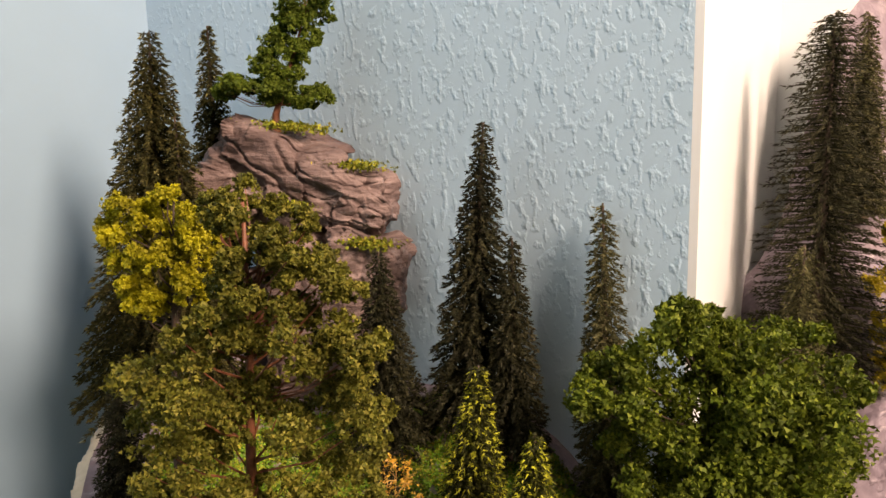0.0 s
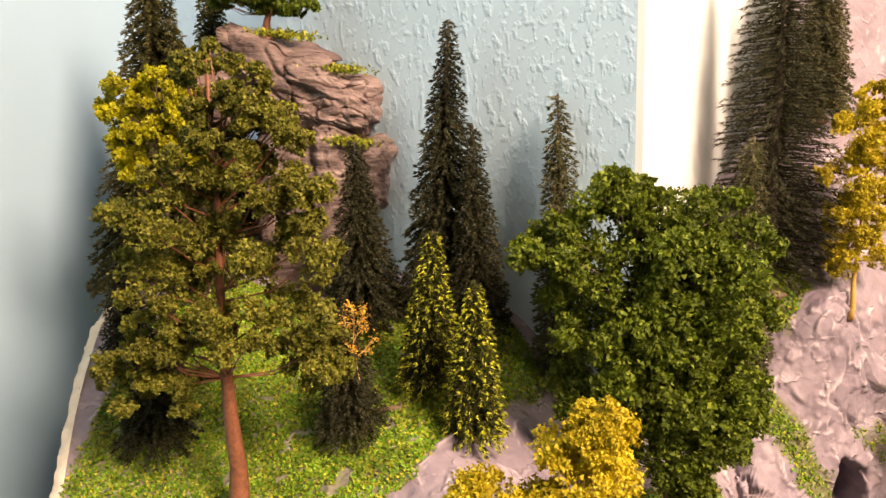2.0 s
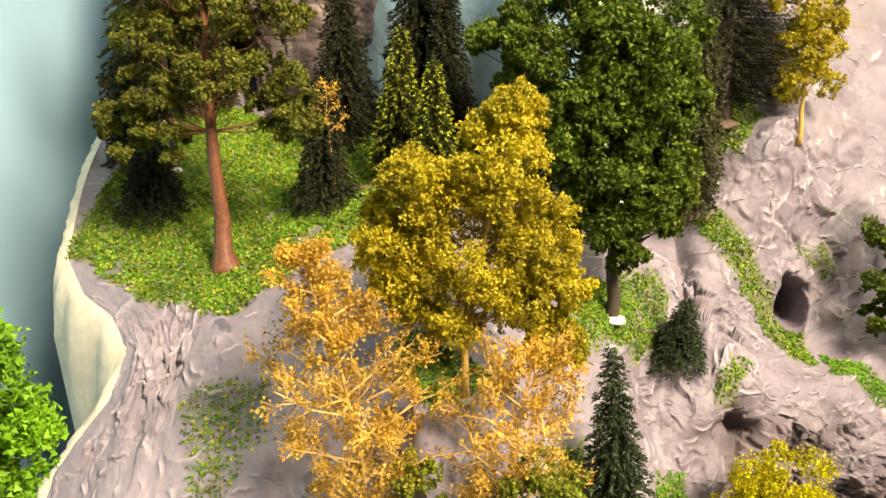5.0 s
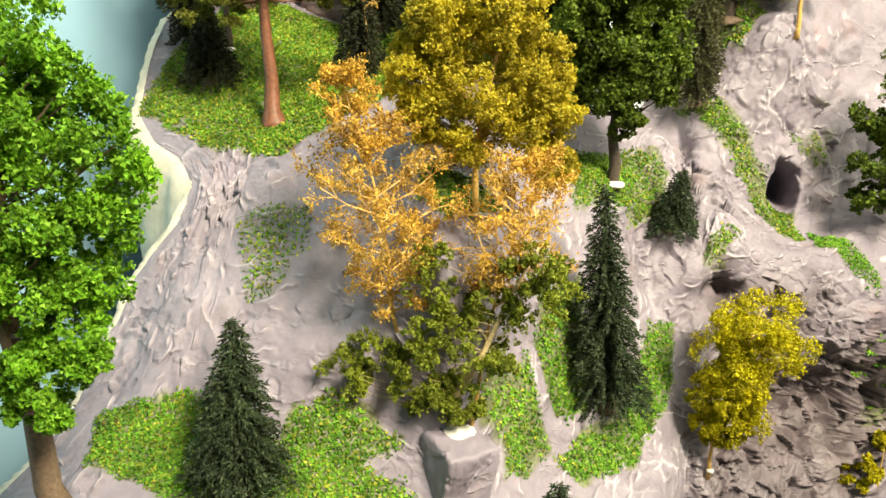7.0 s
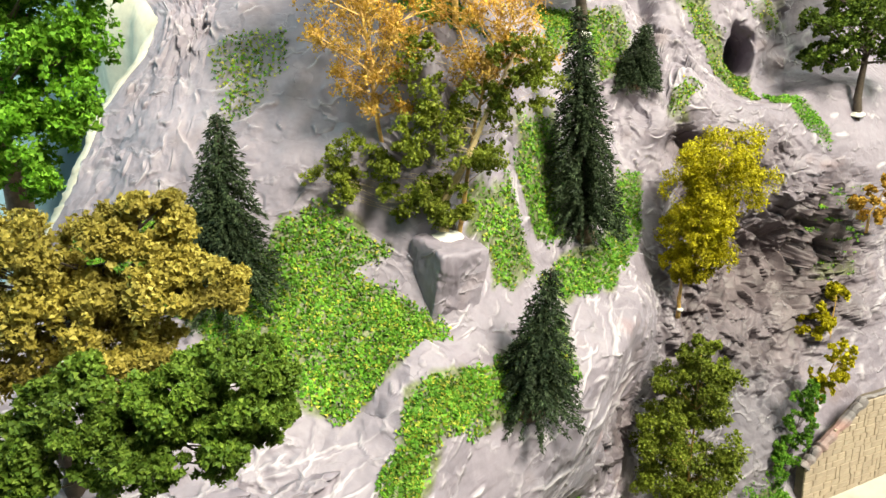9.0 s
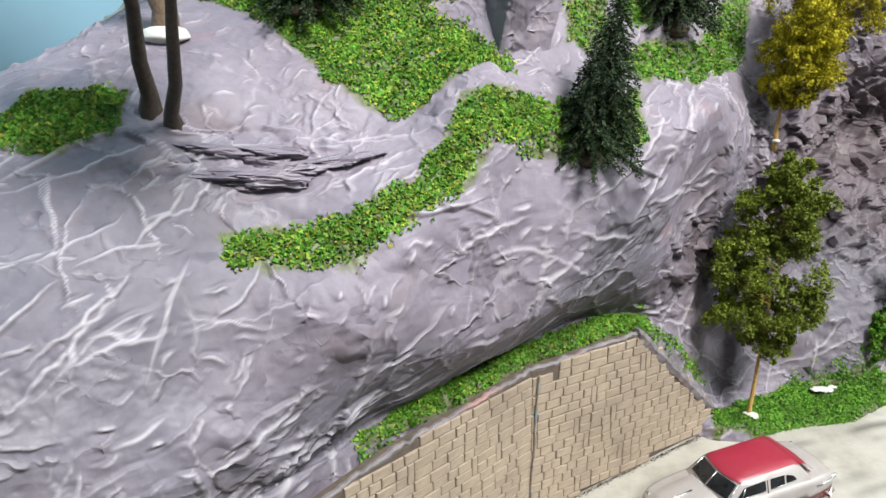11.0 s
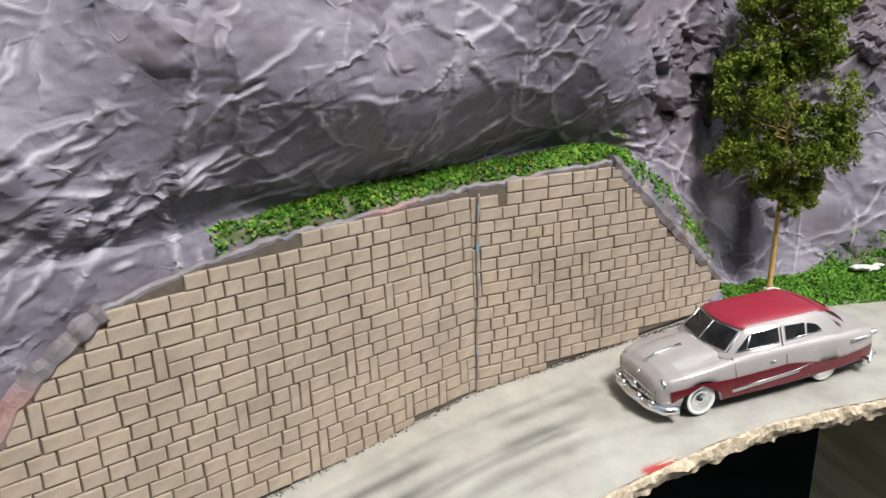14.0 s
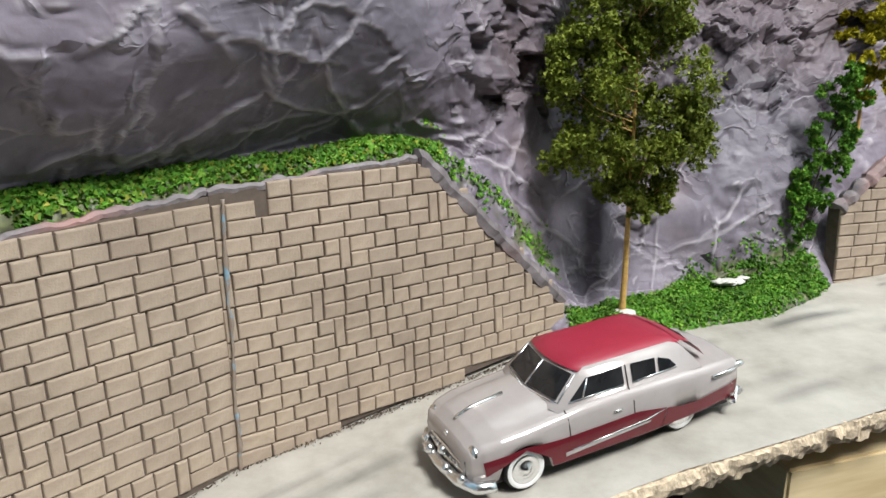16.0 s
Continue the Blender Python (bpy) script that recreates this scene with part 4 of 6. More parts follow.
# the dark green broadleaf tree
plant_leafy(0.134, 0.243, 0.34, 0.42, [(-0.036, 0, 0.118, 0.026, 0.03, 0.026), (-0.012, -0.008, 0.128, 0.036, 0.026, 0.030), (-0.004, 0.0, 0.105, 0.026, 0.020, 0.030), (-0.010, 0.004, 0.078, 0.022, 0.020, 0.020), (0.010, 0, 0.122, 0.030, 0.032, 0.036), (-0.018, 0, 0.15, 0.034, 0.03, 0.022), (0.014, 0, 0.148, 0.024, 0.024, 0.018), (0.004, -0.005, 0.072, 0.028, 0.03, 0.028), (-0.050, 0.0, 0.142, 0.020, 0.024, 0.014), (-0.02, 0.01, 0.165, 0.014, 0.012, 0.012), (0.018, 0, 0.085, 0.022, 0.022, 0.026), (-0.034, -0.004, 0.085, 0.024, 0.02, 0.02), (0.022, 0, 0.066, 0.018, 0.02, 0.020), (-0.026, 0, 0.058, 0.022, 0.02, 0.016), (0.0, -0.012, 0.046, 0.020, 0.018, 0.016), (0.022, 0, 0.110, 0.018, 0.02, 0.024), (-0.01, -0.014, 0.1, 0.028, 0.02, 0.026)],
            LEAF_DARK, "large dark green broadleaf tree on a white base", trunk=(0.04, 0.0034), seed=32, leaf=0.00095, clumps=16, per=560, clump=0.36, limb=0.18)
# golden foam tree
plant_leafy(0.0655, 0.126, 0.33, 0.44, [(-0.022, 0, 0.058, 0.017, 0.017, 0.015), (-0.002, 0, 0.036, 0.020, 0.018, 0.014), (0.028, 0, 0.038, 0.015, 0.015, 0.015), (0.006, -0.004, 0.062, 0.026, 0.020, 0.020), (0.026, 0, 0.058, 0.015, 0.016, 0.016), (-0.013, 0, 0.078, 0.016, 0.016, 0.014), (0.010, 0, 0.085, 0.019, 0.018, 0.015), (0.018, 0, 0.101, 0.010, 0.011, 0.010), (0.033, 0, 0.024, 0.011, 0.012, 0.010), (-0.017, 0, 0.046, 0.014, 0.015, 0.012), (-0.024, 0.004, 0.068, 0.010, 0.012, 0.010)],
            LEAF_GOLD, "dense golden-yellow foam tree at the path's edge", trunk=(0.030, 0.0015), bark=BARK_OCHRE, seed=33, foam=True, leaf=0.00056, clumps=22, per=620, clump=0.42, limb=0.2)
# yellow bush tree in the corner
plant_leafy(-0.099, 0.262, 0.40, 0.50, [(0.010, -0.004, 0.136, 0.014, 0.014, 0.012), (-0.010, 0, 0.134, 0.014, 0.014, 0.011), (0.016, 0, 0.120, 0.012, 0.013, 0.012), (0.002, 0, 0.119, 0.014, 0.015, 0.012), (-0.012, 0, 0.114, 0.010, 0.013, 0.010), (0.012, 0, 0.106, 0.011, 0.014, 0.010), (-0.004, 0, 0.102, 0.010, 0.012, 0.008)],
            LEAF_LIME, "yellow-green bushy tree beside the side wall", trunk=(0.05, 0.002), seed=34, leaf=0.0007, clumps=13, per=400, clump=0.38)
leafy(0.1915, 0.1898, 0.2175, [(0.018, 0, 0.090, 0.023, 0.02, 0.020), (0.022, 0, 0.07, 0.022, 0.02, 0.018), (0.008, 0, 0.066, 0.020, 0.02, 0.022), (0.005, 0, 0.044, 0.018, 0.018, 0.018), (0.018, 0, 0.048, 0.016, 0.018, 0.018), (0.002, 0, 0.028, 0.012, 0.013, 0.012)],
      LEAF_YELLOW, "bright yellow bushy tree on a narrow ledge", trunk=(0.018, 0.0011), bark=BARK_OCHRE, seed=35, leaf=0.0006, clumps=20, per=520, clump=0.42)
plant_leafy(0.195, 0.151, 0.0, 0.12, [(0.002, 0, 0.048, 0.012, 0.012, 0.010), (-0.008, 0, 0.060, 0.020, 0.02, 0.018), (0.004, 0, 0.084, 0.025, 0.022, 0.024), (-0.006, 0, 0.120, 0.020, 0.018, 0.02), (0.012, 0, 0.066, 0.018, 0.016, 0.018), (-0.014, 0, 0.092, 0.018, 0.018, 0.02), (0.008, 0, 0.118, 0.018, 0.016, 0.018), (0.0, 0, 0.140, 0.012, 0.012, 0.012)],
            LEAF_MOSS, "slender moss-green tree with a yellow trunk by the road", trunk=(0.045, 0.0012), bark=BARK_OCHRE, seed=36, glue=1.9, leaf=0.00068, clumps=17, per=460, clump=0.38, limb=0.2)
plant_leafy(-0.070, 0.020, 0.2, 0.32, [(-0.008, 0.009, 0.165, 0.024, 0.022, 0.022), (0.0145, 0.01, 0.159, 0.021, 0.018, 0.020), (0.024, 0.008, 0.143, 0.018, 0.016, 0.018), (-0.006, -0.001, 0.136, 0.024, 0.020, 0.020), (0.020, 0.001, 0.1215, 0.018, 0.016, 0.018), (0.017, -0.008, 0.098, 0.015, 0.014, 0.017), (0.008, -0.012, 0.080, 0.013, 0.012, 0.016), (-0.02, -0.014, 0.085, 0.016, 0.014, 0.020), (-0.004, 0.012, 0.186, 0.024, 0.02, 0.018), (-0.034, 0.0, 0.15, 0.024, 0.02, 0.028), (-0.002, 0.0, 0.112, 0.018, 0.016, 0.014)],
            LEAF_BRIGHT, "large bright green leafy tree at the model's front", trunk=(0.09, 0.0048), bark=BARK_BROWN, seed=37, limb=0.15, leaf=0.00078, clumps=17, per=430, lean=(-0.014, 0), clump=0.42)
FOOT = on_ground(-0.052, -0.020, 0.10, 0.30, 0.245)
leafy(-0.052, -0.020, FOOT, [(0.0230, -0.0370, 0.3410 - FOOT, 0.014, 0.012, 0.012), (0.0380, -0.0350, 0.3440 - FOOT, 0.012, 0.012, 0.011), (0.0530, -0.0320, 0.3510 - FOOT, 0.01, 0.01, 0.007), (0.0520, -0.0360, 0.3390 - FOOT, 0.012, 0.011, 0.009), (0.0650, -0.0350, 0.3365 - FOOT, 0.009, 0.01, 0.006), (0.0360, -0.0400, 0.3270 - FOOT, 0.014, 0.012, 0.012), (0.0120, -0.0400, 0.3240 - FOOT, 0.016, 0.012, 0.014), (0.0470, -0.0390, 0.3230 - FOOT, 0.011, 0.01, 0.009), (0.0050, -0.0370, 0.3380 - FOOT, 0.014, 0.012, 0.012)],
      LEAF_TAN, "tan foam tree at the front of the slope", trunk=(0.05, 0.0026), seed=38, foam=True, glue=False, limb=0.2, leaf=0.00055, clumps=16, per=620, lean=(0.018, -0.034), clump=0.42, flare=0.4)
FOOT = on_ground(-0.042, -0.022, 0.10, 0.30, 0.235)
leafy(-0.042, -0.022, FOOT, [(0.0320, -0.0550, 0.3179 - FOOT, 0.012, 0.011, 0.008), (0.0450, -0.0540, 0.3169 - FOOT, 0.011, 0.011, 0.009), (0.0570, -0.0520, 0.3209 - FOOT, 0.009, 0.01, 0.007), (0.0680, -0.0495, 0.3249 - FOOT, 0.009, 0.01, 0.006), (0.0740, -0.0515, 0.3184 - FOOT, 0.008, 0.009, 0.006), (0.0580, -0.0560, 0.3099 - FOOT, 0.01, 0.01, 0.006), (0.0680, -0.0540, 0.3139 - FOOT, 0.009, 0.009, 0.006), (0.0440, -0.0570, 0.3079 - FOOT, 0.011, 0.01, 0.007), (0.0230, -0.0570, 0.3080 - FOOT, 0.012, 0.01, 0.008)],
      LEAF_PINE_GREEN, "spreading green foam tree reaching over the rock", trunk=(0.045, 0.0022), seed=39, foam=True, glue=False, limb=0.2, leaf=0.00055, clumps=15, per=560, lean=(0.040, -0.050), clump=0.42, flare=0.4)
plant_leafy(0.331, 0.303, 0.22, 0.34, [(-0.026, -0.004, 0.042, 0.020, 0.018, 0.014), (0.0, 0, 0.066, 0.036, 0.03, 0.022), (-0.030, 0, 0.068, 0.024, 0.022, 0.018), (0.006, 0, 0.105, 0.034, 0.028, 0.026), (-0.024, 0, 0.098, 0.024, 0.02, 0.02), (0.022, 0, 0.050, 0.024, 0.022, 0.018), (-0.010, 0, 0.130, 0.022, 0.02, 0.016)],
            LEAF_DARK, "dark green tree with several stems on the ridge", trunk=(0.034, 0.0026), seed=40, leaf=0.001, clumps=14, per=360, limb=0.4)
plant_leafy(0.2560, 0.3390, 0.40, 0.50, [(0.002, 0, 0.030, 0.017, 0.016, 0.014), (-0.004, 0, 0.048, 0.017, 0.016, 0.014), (0.008, 0, 0.058, 0.017, 0.016, 0.015), (-0.002, 0, 0.074, 0.018, 0.016, 0.015), (0.008, 0, 0.088, 0.015, 0.015, 0.014), (-0.002, 0, 0.102, 0.014, 0.014, 0.012), (0.003, 0, 0.116, 0.009, 0.010, 0.009)],
            LEAF_GOLD, "tall golden-yellow tree high on a rock knob", trunk=(0.022, 0.0015), bark=BARK_OCHRE, seed=41, foam=True, glue=False, leaf=0.0006, clumps=17, per=420, clump=0.42, limb=0.2)
leafy(0.0597, 0.0877, 0.2985, [(-0.009, -0.003, 0.011, 0.013, 0.011, 0.009), (0.004, -0.004, 0.018, 0.012, 0.010, 0.010), (-0.014, -0.003, 0.028, 0.013, 0.012, 0.013), (-0.004, -0.002, 0.040, 0.014, 0.012, 0.014), (-0.048, 0, 0.022, 0.014, 0.014, 0.010), (-0.036, 0, 0.034, 0.014, 0.014, 0.010), (-0.008, 0, 0.066, 0.010, 0.010, 0.016), (0.020, 0, 0.040, 0.016, 0.014, 0.013), (0.038, 0, 0.058, 0.013, 0.013, 0.010), (0.034, 0, 0.076, 0.013, 0.012, 0.010), (0.014, 0, 0.056, 0.012, 0.012, 0.012)],
      LEAF_OLIVE, "wide straggling olive tree on a grey stone block", trunk=(0.014, 0.0026), bark=BARK_CREAM, glue=1.6, seed=42, leaf=0.0006, clumps=12, per=300, clump=0.42, limb=0.05)
twiggy(0.0345, 0.0985, on_ground(0.0345, 0.0985, 0.25, 0.36, 0.343), 0.110, 0.036, "wispy orange autumn tree with fine bare twigs", BARK_ORANGE, LEAF_ORANGE, seed=43, flakes=20000, leaf=0.00055, bare=0.12, lean=(-0.14, 0.08))
twiggy(0.0640, 0.0880, 0.2985, 0.116, 0.030, "small wispy orange-yellow tree with a pale forked stem", BARK_ORANGE, LEAF_ORANGE, seed=44, lean=(0.24, 0.10), flakes=9000, leaf=0.00055, bare=0.50, boughs=32)


twiggy(-0.0040, 0.2290, on_ground(-0.0040, 0.2290, 0.40, 0.50, 0.44), 0.062, 0.009, "thin orange sprig beside a small dark fir", BARK_ORANGE, LEAF_ORANGE, seed=45, flakes=500, leaf=0.0005, bare=0.62, boughs=10, stem=0.0005)


def fallen_log():
    z = on_ground(0.009, 0.242, 0.40, 0.50, 0.445)
    log = thing("fallen_log", 0.009, 0.242, z + 0.0008, "short broken brown branch lying on the meadow", "log", turn=12)
    for name, chain in (("stem", [((-0.007, 0, 0), 0.0012), ((0, 0.0004, 0.0004), 0.0013), ((0.007, 0, 0), 0.0011)]), ("stub", [((0.002, 0, 0.0005), 0.0006), ((0.0035, 0.001, 0.003), 0.0004)])):
        v, f = tubes([chain], 8)
        mesh_object(name, v, f, BARK_BROWN, log, True)


fallen_log()


# ---- road ----
def road_z(x, y):
    return 0.0525 + 0.07 * ((x - 0.1637) * 0.82 + (y - 0.0453) * 0.57)


OUTER = [(-0.02, -0.235), (0.03, -0.15), (0.08, -0.075), (0.14, 0.0), (0.187, 0.046), (0.235, 0.074), (0.27, 0.094), (0.34, 0.13), (0.45, 0.17)]
INNER = [(-0.10, -0.20), (-0.045, -0.13), (0.0, -0.06), (0.06, 0.035), (0.1, 0.085), (0.15, 0.135), (0.2, 0.17), (0.28, 0.212), (0.44, 0.29)]


def road_paint():
    n = Nodes("grey_road_paint", 0.6)
    base = n.ramp(n.noise(35.0, 6.0, 0.65), [(0.3, (0.30, 0.275, 0.235)), (0.5, (0.40, 0.37, 0.325)), (0.7, (0.48, 0.45, 0.40))])
    streak = n.attribute("streak")
    n.colour(n.mix(n.attribute("red"), n.mix(n.math("MULTIPLY", streak, 0.9), base, (0.10, 0.096, 0.088)), (0.42, 0.05, 0.045)))
    n.rough(n.ramp(n.noise(80.0, 4.0), [(0.3, (0.45,) * 3), (0.7, (0.75,) * 3)]))
    n.bump(n.noise(350.0, 5.0), 0.25, 0.0005)
    return n.mat


def road():
    count, across = 260, 48
    t = np.linspace(0, len(OUTER) - 1, count)
    o, i = hermite(np.arange(len(OUTER)), np.array(OUTER), t), hermite(np.arange(len(INNER)), np.array(INNER), t)
    q = np.linspace(0, 1, across)[None, :, None]
    plan = o[:, None] * (1 - q) + i[:, None] * q
    flat = plan.reshape(-1, 2)
    z = road_z(flat[:, 0], flat[:, 1])
    p3 = np.stack([flat[:, 0], flat[:, 1], z], 1)
    z = z + 0.0005 * fractal(p3, 45, 3, 70)
    lane = np.repeat(q[:, :, 0], count, 0).ravel()
    along = np.repeat(np.arange(count), across) / count
    wob = 0.025 * fractal(np.stack([along * 9, lane * 0, lane * 0], 1), 1, 2, 71)
    worn = np.clip(fractal(np.stack([along * 22, lane * 5, lane * 0], 1), 1, 3, 72) + 0.35, 0, 1)
    streak = sum(a * np.exp(-(((lane + wob - c) / w) ** 2)) for c, w, a in ((0.46, 0.035, 1.1), (0.40, 0.016, 0.9), (0.60, 0.03, 0.9), (0.30, 0.04, 0.8), (0.18, 0.03, 0.5), (0.70, 0.02, 0.5))) * worn
    crack = np.exp(-((fractal(p3 + 0.3, 22, 2, 75) / 0.018) ** 2)) * (fractal(p3, 9, 1, 76) > 0.25)
    a = (np.arange(count - 1)[:, None] * across + np.arange(across - 1)[None]).ravel()
    ob = mesh_object("road", np.stack([flat[:, 0], flat[:, 1], z], 1), np.stack([a, a + across, a + across + 1, a + 1], 1), road_paint(), None, True)
    layer = ob.data.attributes.new("streak", "FLOAT", "POINT")
    layer.data.foreach_set("value", np.clip(streak + crack * 0.8, 0, 1).astype(np.float32))
    red = ob.data.attributes.new("red", "FLOAT", "POINT")
    along_edge = (flat[:, 0] - 0.1495) * 0.70 + (flat[:, 1] - 0.0185) * 0.71
    red.data.foreach_set("value", (np.clip(2.2 * (0.045 + 0.03 * fractal(p3, 160, 2, 78) - lane) / 0.05, 0, 1) * np.clip((0.009 - np.abs(along_edge)) / 0.004 + fractal(p3, 250, 2, 79), 0, 1)).astype(np.float32))
    tagged(ob, "pale grey painted model road with dark tyre streaks", "road", kind="structure")
    # torn fibreboard under the paint
    rng = np.random.default_rng(8)
    rows = []
    n = 700
    tt = np.linspace(0, len(OUTER) - 1, n)
    edge = hermite(np.arange(len(OUTER)), np.array(OUTER), tt)
    inward = unit(hermite(np.arange(len(INNER)), np.array(INNER), tt) - edge)
    for depth, shift in ((0.0002, 0.002), (0.0006, -0.0006), (0.003, -0.0012), (0.0055, -0.0004), (0.0078, 0.0012), (0.008, 0.03)):
        jit = 0.0 if depth < 0.0004 else 1.0
        w = fractal(np.stack([tt * 14, np.full(n, depth * 900), tt * 0], 1), 1, 3, 73)
        xy = edge + inward * (shift + jit * 0.0012 * w)[:, None]
        zz = road_z(edge[:, 0], edge[:, 1]) - depth + jit * 0.0007 * fractal(np.stack([tt * 30, np.full(n, depth * 1300), tt * 0], 1), 1, 2, 74)
        rows.append(np.stack([xy[:, 0], xy[:, 1], zz], 1))
    quads = [(r * n + k, (r + 1) * n + k, (r + 1) * n + k + 1, r * n + k + 1) for r in range(len(rows) - 1) for k in range(n - 1)]
    fibre = plain("torn_fibreboard", (0.60, 0.48, 0.34), 0.9, spread=0.4, scale=500.0, bump=1.0)
    board = mesh_object("road_board", np.concatenate(rows), quads, fibre, None)
    tagged(board, "torn cream fibreboard edge of the road", "board", kind="structure")


road()


# ---- rock tower with its small tree ----
def strata(name, parent, centre, size, seed, tilt=0.12, material=None, turn=0, calm=1.0, cuts=44, square=5):
    """A layered boulder."""
    rng_shift = Vector((seed * 3.1, seed * 1.7, seed * 0.9))
    bm = bmesh.new()
    bmesh.ops.create_cube(bm, size=2.0)
    bmesh.ops.subdivide_edges(bm, edges=bm.edges[:], cuts=cuts, use_grid_fill=True)
    for v in bm.verts:
        p = v.co.copy()
        k = (abs(p.x) ** square + abs(p.y) ** square + abs(p.z) ** square) ** (1 / square)
        p = p / k
        lump = 0.24 * noise.noise(p * 1.0 + rng_shift) + 0.13 * noise.noise(p * 2.3 + rng_shift)
        bent = p + 0.35 * noise.noise_vector(p * 1.3 + rng_shift)
        layer = bent.z * 3.4 + (tilt * 8) * bent.x + 0.6 * bent.y
        block = 0.11 * noise.cell(Vector((bent.x * 1.5, bent.y * 1.5, bent.z * 1.7 + 0.6 * bent.x)) + rng_shift)
        groove = -0.045 * max(0.0, 1 - abs((layer % 1.0) - 0.5) / 0.16) * (0.4 + abs(noise.noise(p * 2.2 + rng_shift)))
        fine = -0.022 * abs(noise.noise(Vector((bent.x * 2.2, bent.y * 2.2, layer * 2.4)) + rng_shift)) + 0.02 * noise.noise(p * 9.0)
        crack = -0.13 * max(0.0, 1 - abs(noise.noise(p * 1.7 - rng_shift)) / 0.05)
        ledge = block + groove + fine
        q = p * (1 + lump * calm) + Vector((p.x, p.y, 0.25 * p.z)) * (ledge + crack) * calm
        q = Vector((q.x * size[0], q.y * size[1], q.z * size[2]))
        c, s = math.cos(math.radians(turn)), math.sin(math.radians(turn))
        v.co = Vector((centre[0] + q.x * c + q.z * s, centre[1] + q.y, centre[2] - q.x * s + q.z * c))
    return part(name, bm, material or ROCK_BARE, parent, smooth=True)


def bare_rock():
    n = Nodes("layered_brown_grey_rock", 0.65)
    layers = n.add("ShaderNodeTexNoise", Scale=55.0, Detail=6.0, Roughness=0.6)
    stretch = n.add("ShaderNodeMapping")
    stretch.inputs["Scale"].default_value = (0.5, 0.5, 3.0)
    stretch.inputs["Rotation"].default_value = (0.0, 0.25, 0.0)
    n.link(n.place(), stretch.inputs[0])
    n.link(stretch.outputs[0], layers.inputs["Vector"])
    n.colour(n.ramp(layers.outputs[0], [(0.3, (0.055, 0.036, 0.035)), (0.5, (0.15, 0.105, 0.1)), (0.68, (0.29, 0.22, 0.21))]))
    n.bump(n.math("ADD", layers.outputs[0], n.math("MULTIPLY", n.noise(240.0, 5.0, 0.65), 0.45)), 1.0, 0.0032)
    return n.mat


ROCK_BARE = bare_rock()


def rock_tower():
    tower = thing("rock_tower", -0.060, 0.385, 0.47, "layered brown-grey rock tower with mossy ledges", "rock")
    strata("boulder", tower, (-0.020, 0.0, 0.120), (0.036, 0.024, 0.028), 1, turn=16, cuts=64)
    strata("boulder", tower, (0.020, -0.006, 0.108), (0.026, 0.022, 0.018), 2, turn=12, cuts=56)
    strata("boulder", tower, (0.033, -0.008, 0.066), (0.021, 0.018, 0.022), 3, turn=10)
    strata("boulder", tower, (0.004, 0.0, 0.035), (0.032, 0.026, 0.055), 4, cuts=30)
    rng = np.random.default_rng(9)
    spots = [(-0.006, -0.012, 0.147, 0.020, 0.012), (0.026, -0.018, 0.126, 0.018, 0.010), (-0.006, -0.029, 0.106, 0.012, 0.006), (0.034, -0.024, 0.084, 0.014, 0.008)]
    quads = []
    for sx, sy, sz, rx, ry in spots:
        c = np.array([sx, sy, sz]) + rng.normal(size=(900, 3)) * np.array([rx * 0.5, ry * 0.5, 0.0012])
        c[:, 2] -= 0.10 * (c[:, 0] - sx)
        quads.append(leaf_flakes(rng, c, rng.uniform(0.0005, 0.0012, 900)))
    flakes_object("moss", np.concatenate(quads), 3, TURF_YELLOW, tower)["label"] = "yellow-green moss flakes"


rock_tower()
leafy(-0.074, 0.372, 0.614, [(-0.018, 0, 0.024, 0.014, 0.013, 0.006), (0.006, 0, 0.036, 0.015, 0.013, 0.011), (0.014, 0, 0.052, 0.015, 0.012, 0.011), (0.022, 0, 0.066, 0.015, 0.012, 0.010), (0.02, 0, 0.017, 0.013, 0.011, 0.006), (0.002, 0, 0.022, 0.014, 0.012, 0.007)],
      LEAF_PINE_GREEN, "bonsai-like green tree growing on the rock tower", trunk=(0.014, 0.0024), bark=BARK_RED, seed=51, leaf=0.0008, clumps=18, per=330, clump=0.48, limb=0.15, glue=False, name="small_tree", lean=(0.004, 0))
plant_leafy(0.345, 0.430, 0.36, 0.50, [(0, 0, 0.04, 0.02, 0.02, 0.026), (-0.012, 0, 0.02, 0.014, 0.014, 0.014)],
            LEAF_ORANGE, "dense orange autumn tree high on the rock", trunk=(0.02, 0.0014), bark=BARK_OCHRE, seed=54, leaf=0.0008, per=400, clumps=14, foam=True)
plant_leafy(0.335, 0.420, 0.40, 0.56, [(0.0, 0, 0.075, 0.022, 0.02, 0.024), (-0.01, 0, 0.05, 0.016, 0.016, 0.014)],
            LEAF_GOLD, "golden tree at the top of the rock", trunk=(0.04, 0.0016), bark=BARK_OCHRE, seed=55, leaf=0.0008, per=400, clumps=12, foam=True)
plant_leafy(0.318, 0.262, 0.12, 0.22, [(0, 0, 0.02, 0.014, 0.013, 0.014), (-0.012, -0.002, 0.006, 0.012, 0.01, 0.012)],
            LEAF_YELLOW, "yellow bush on top of the second stone wall", trunk=(0.01, 0.0009), bark=BARK_OCHRE, seed=56, leaf=0.0013, clumps=10, per=140, glue=False, name="bush")
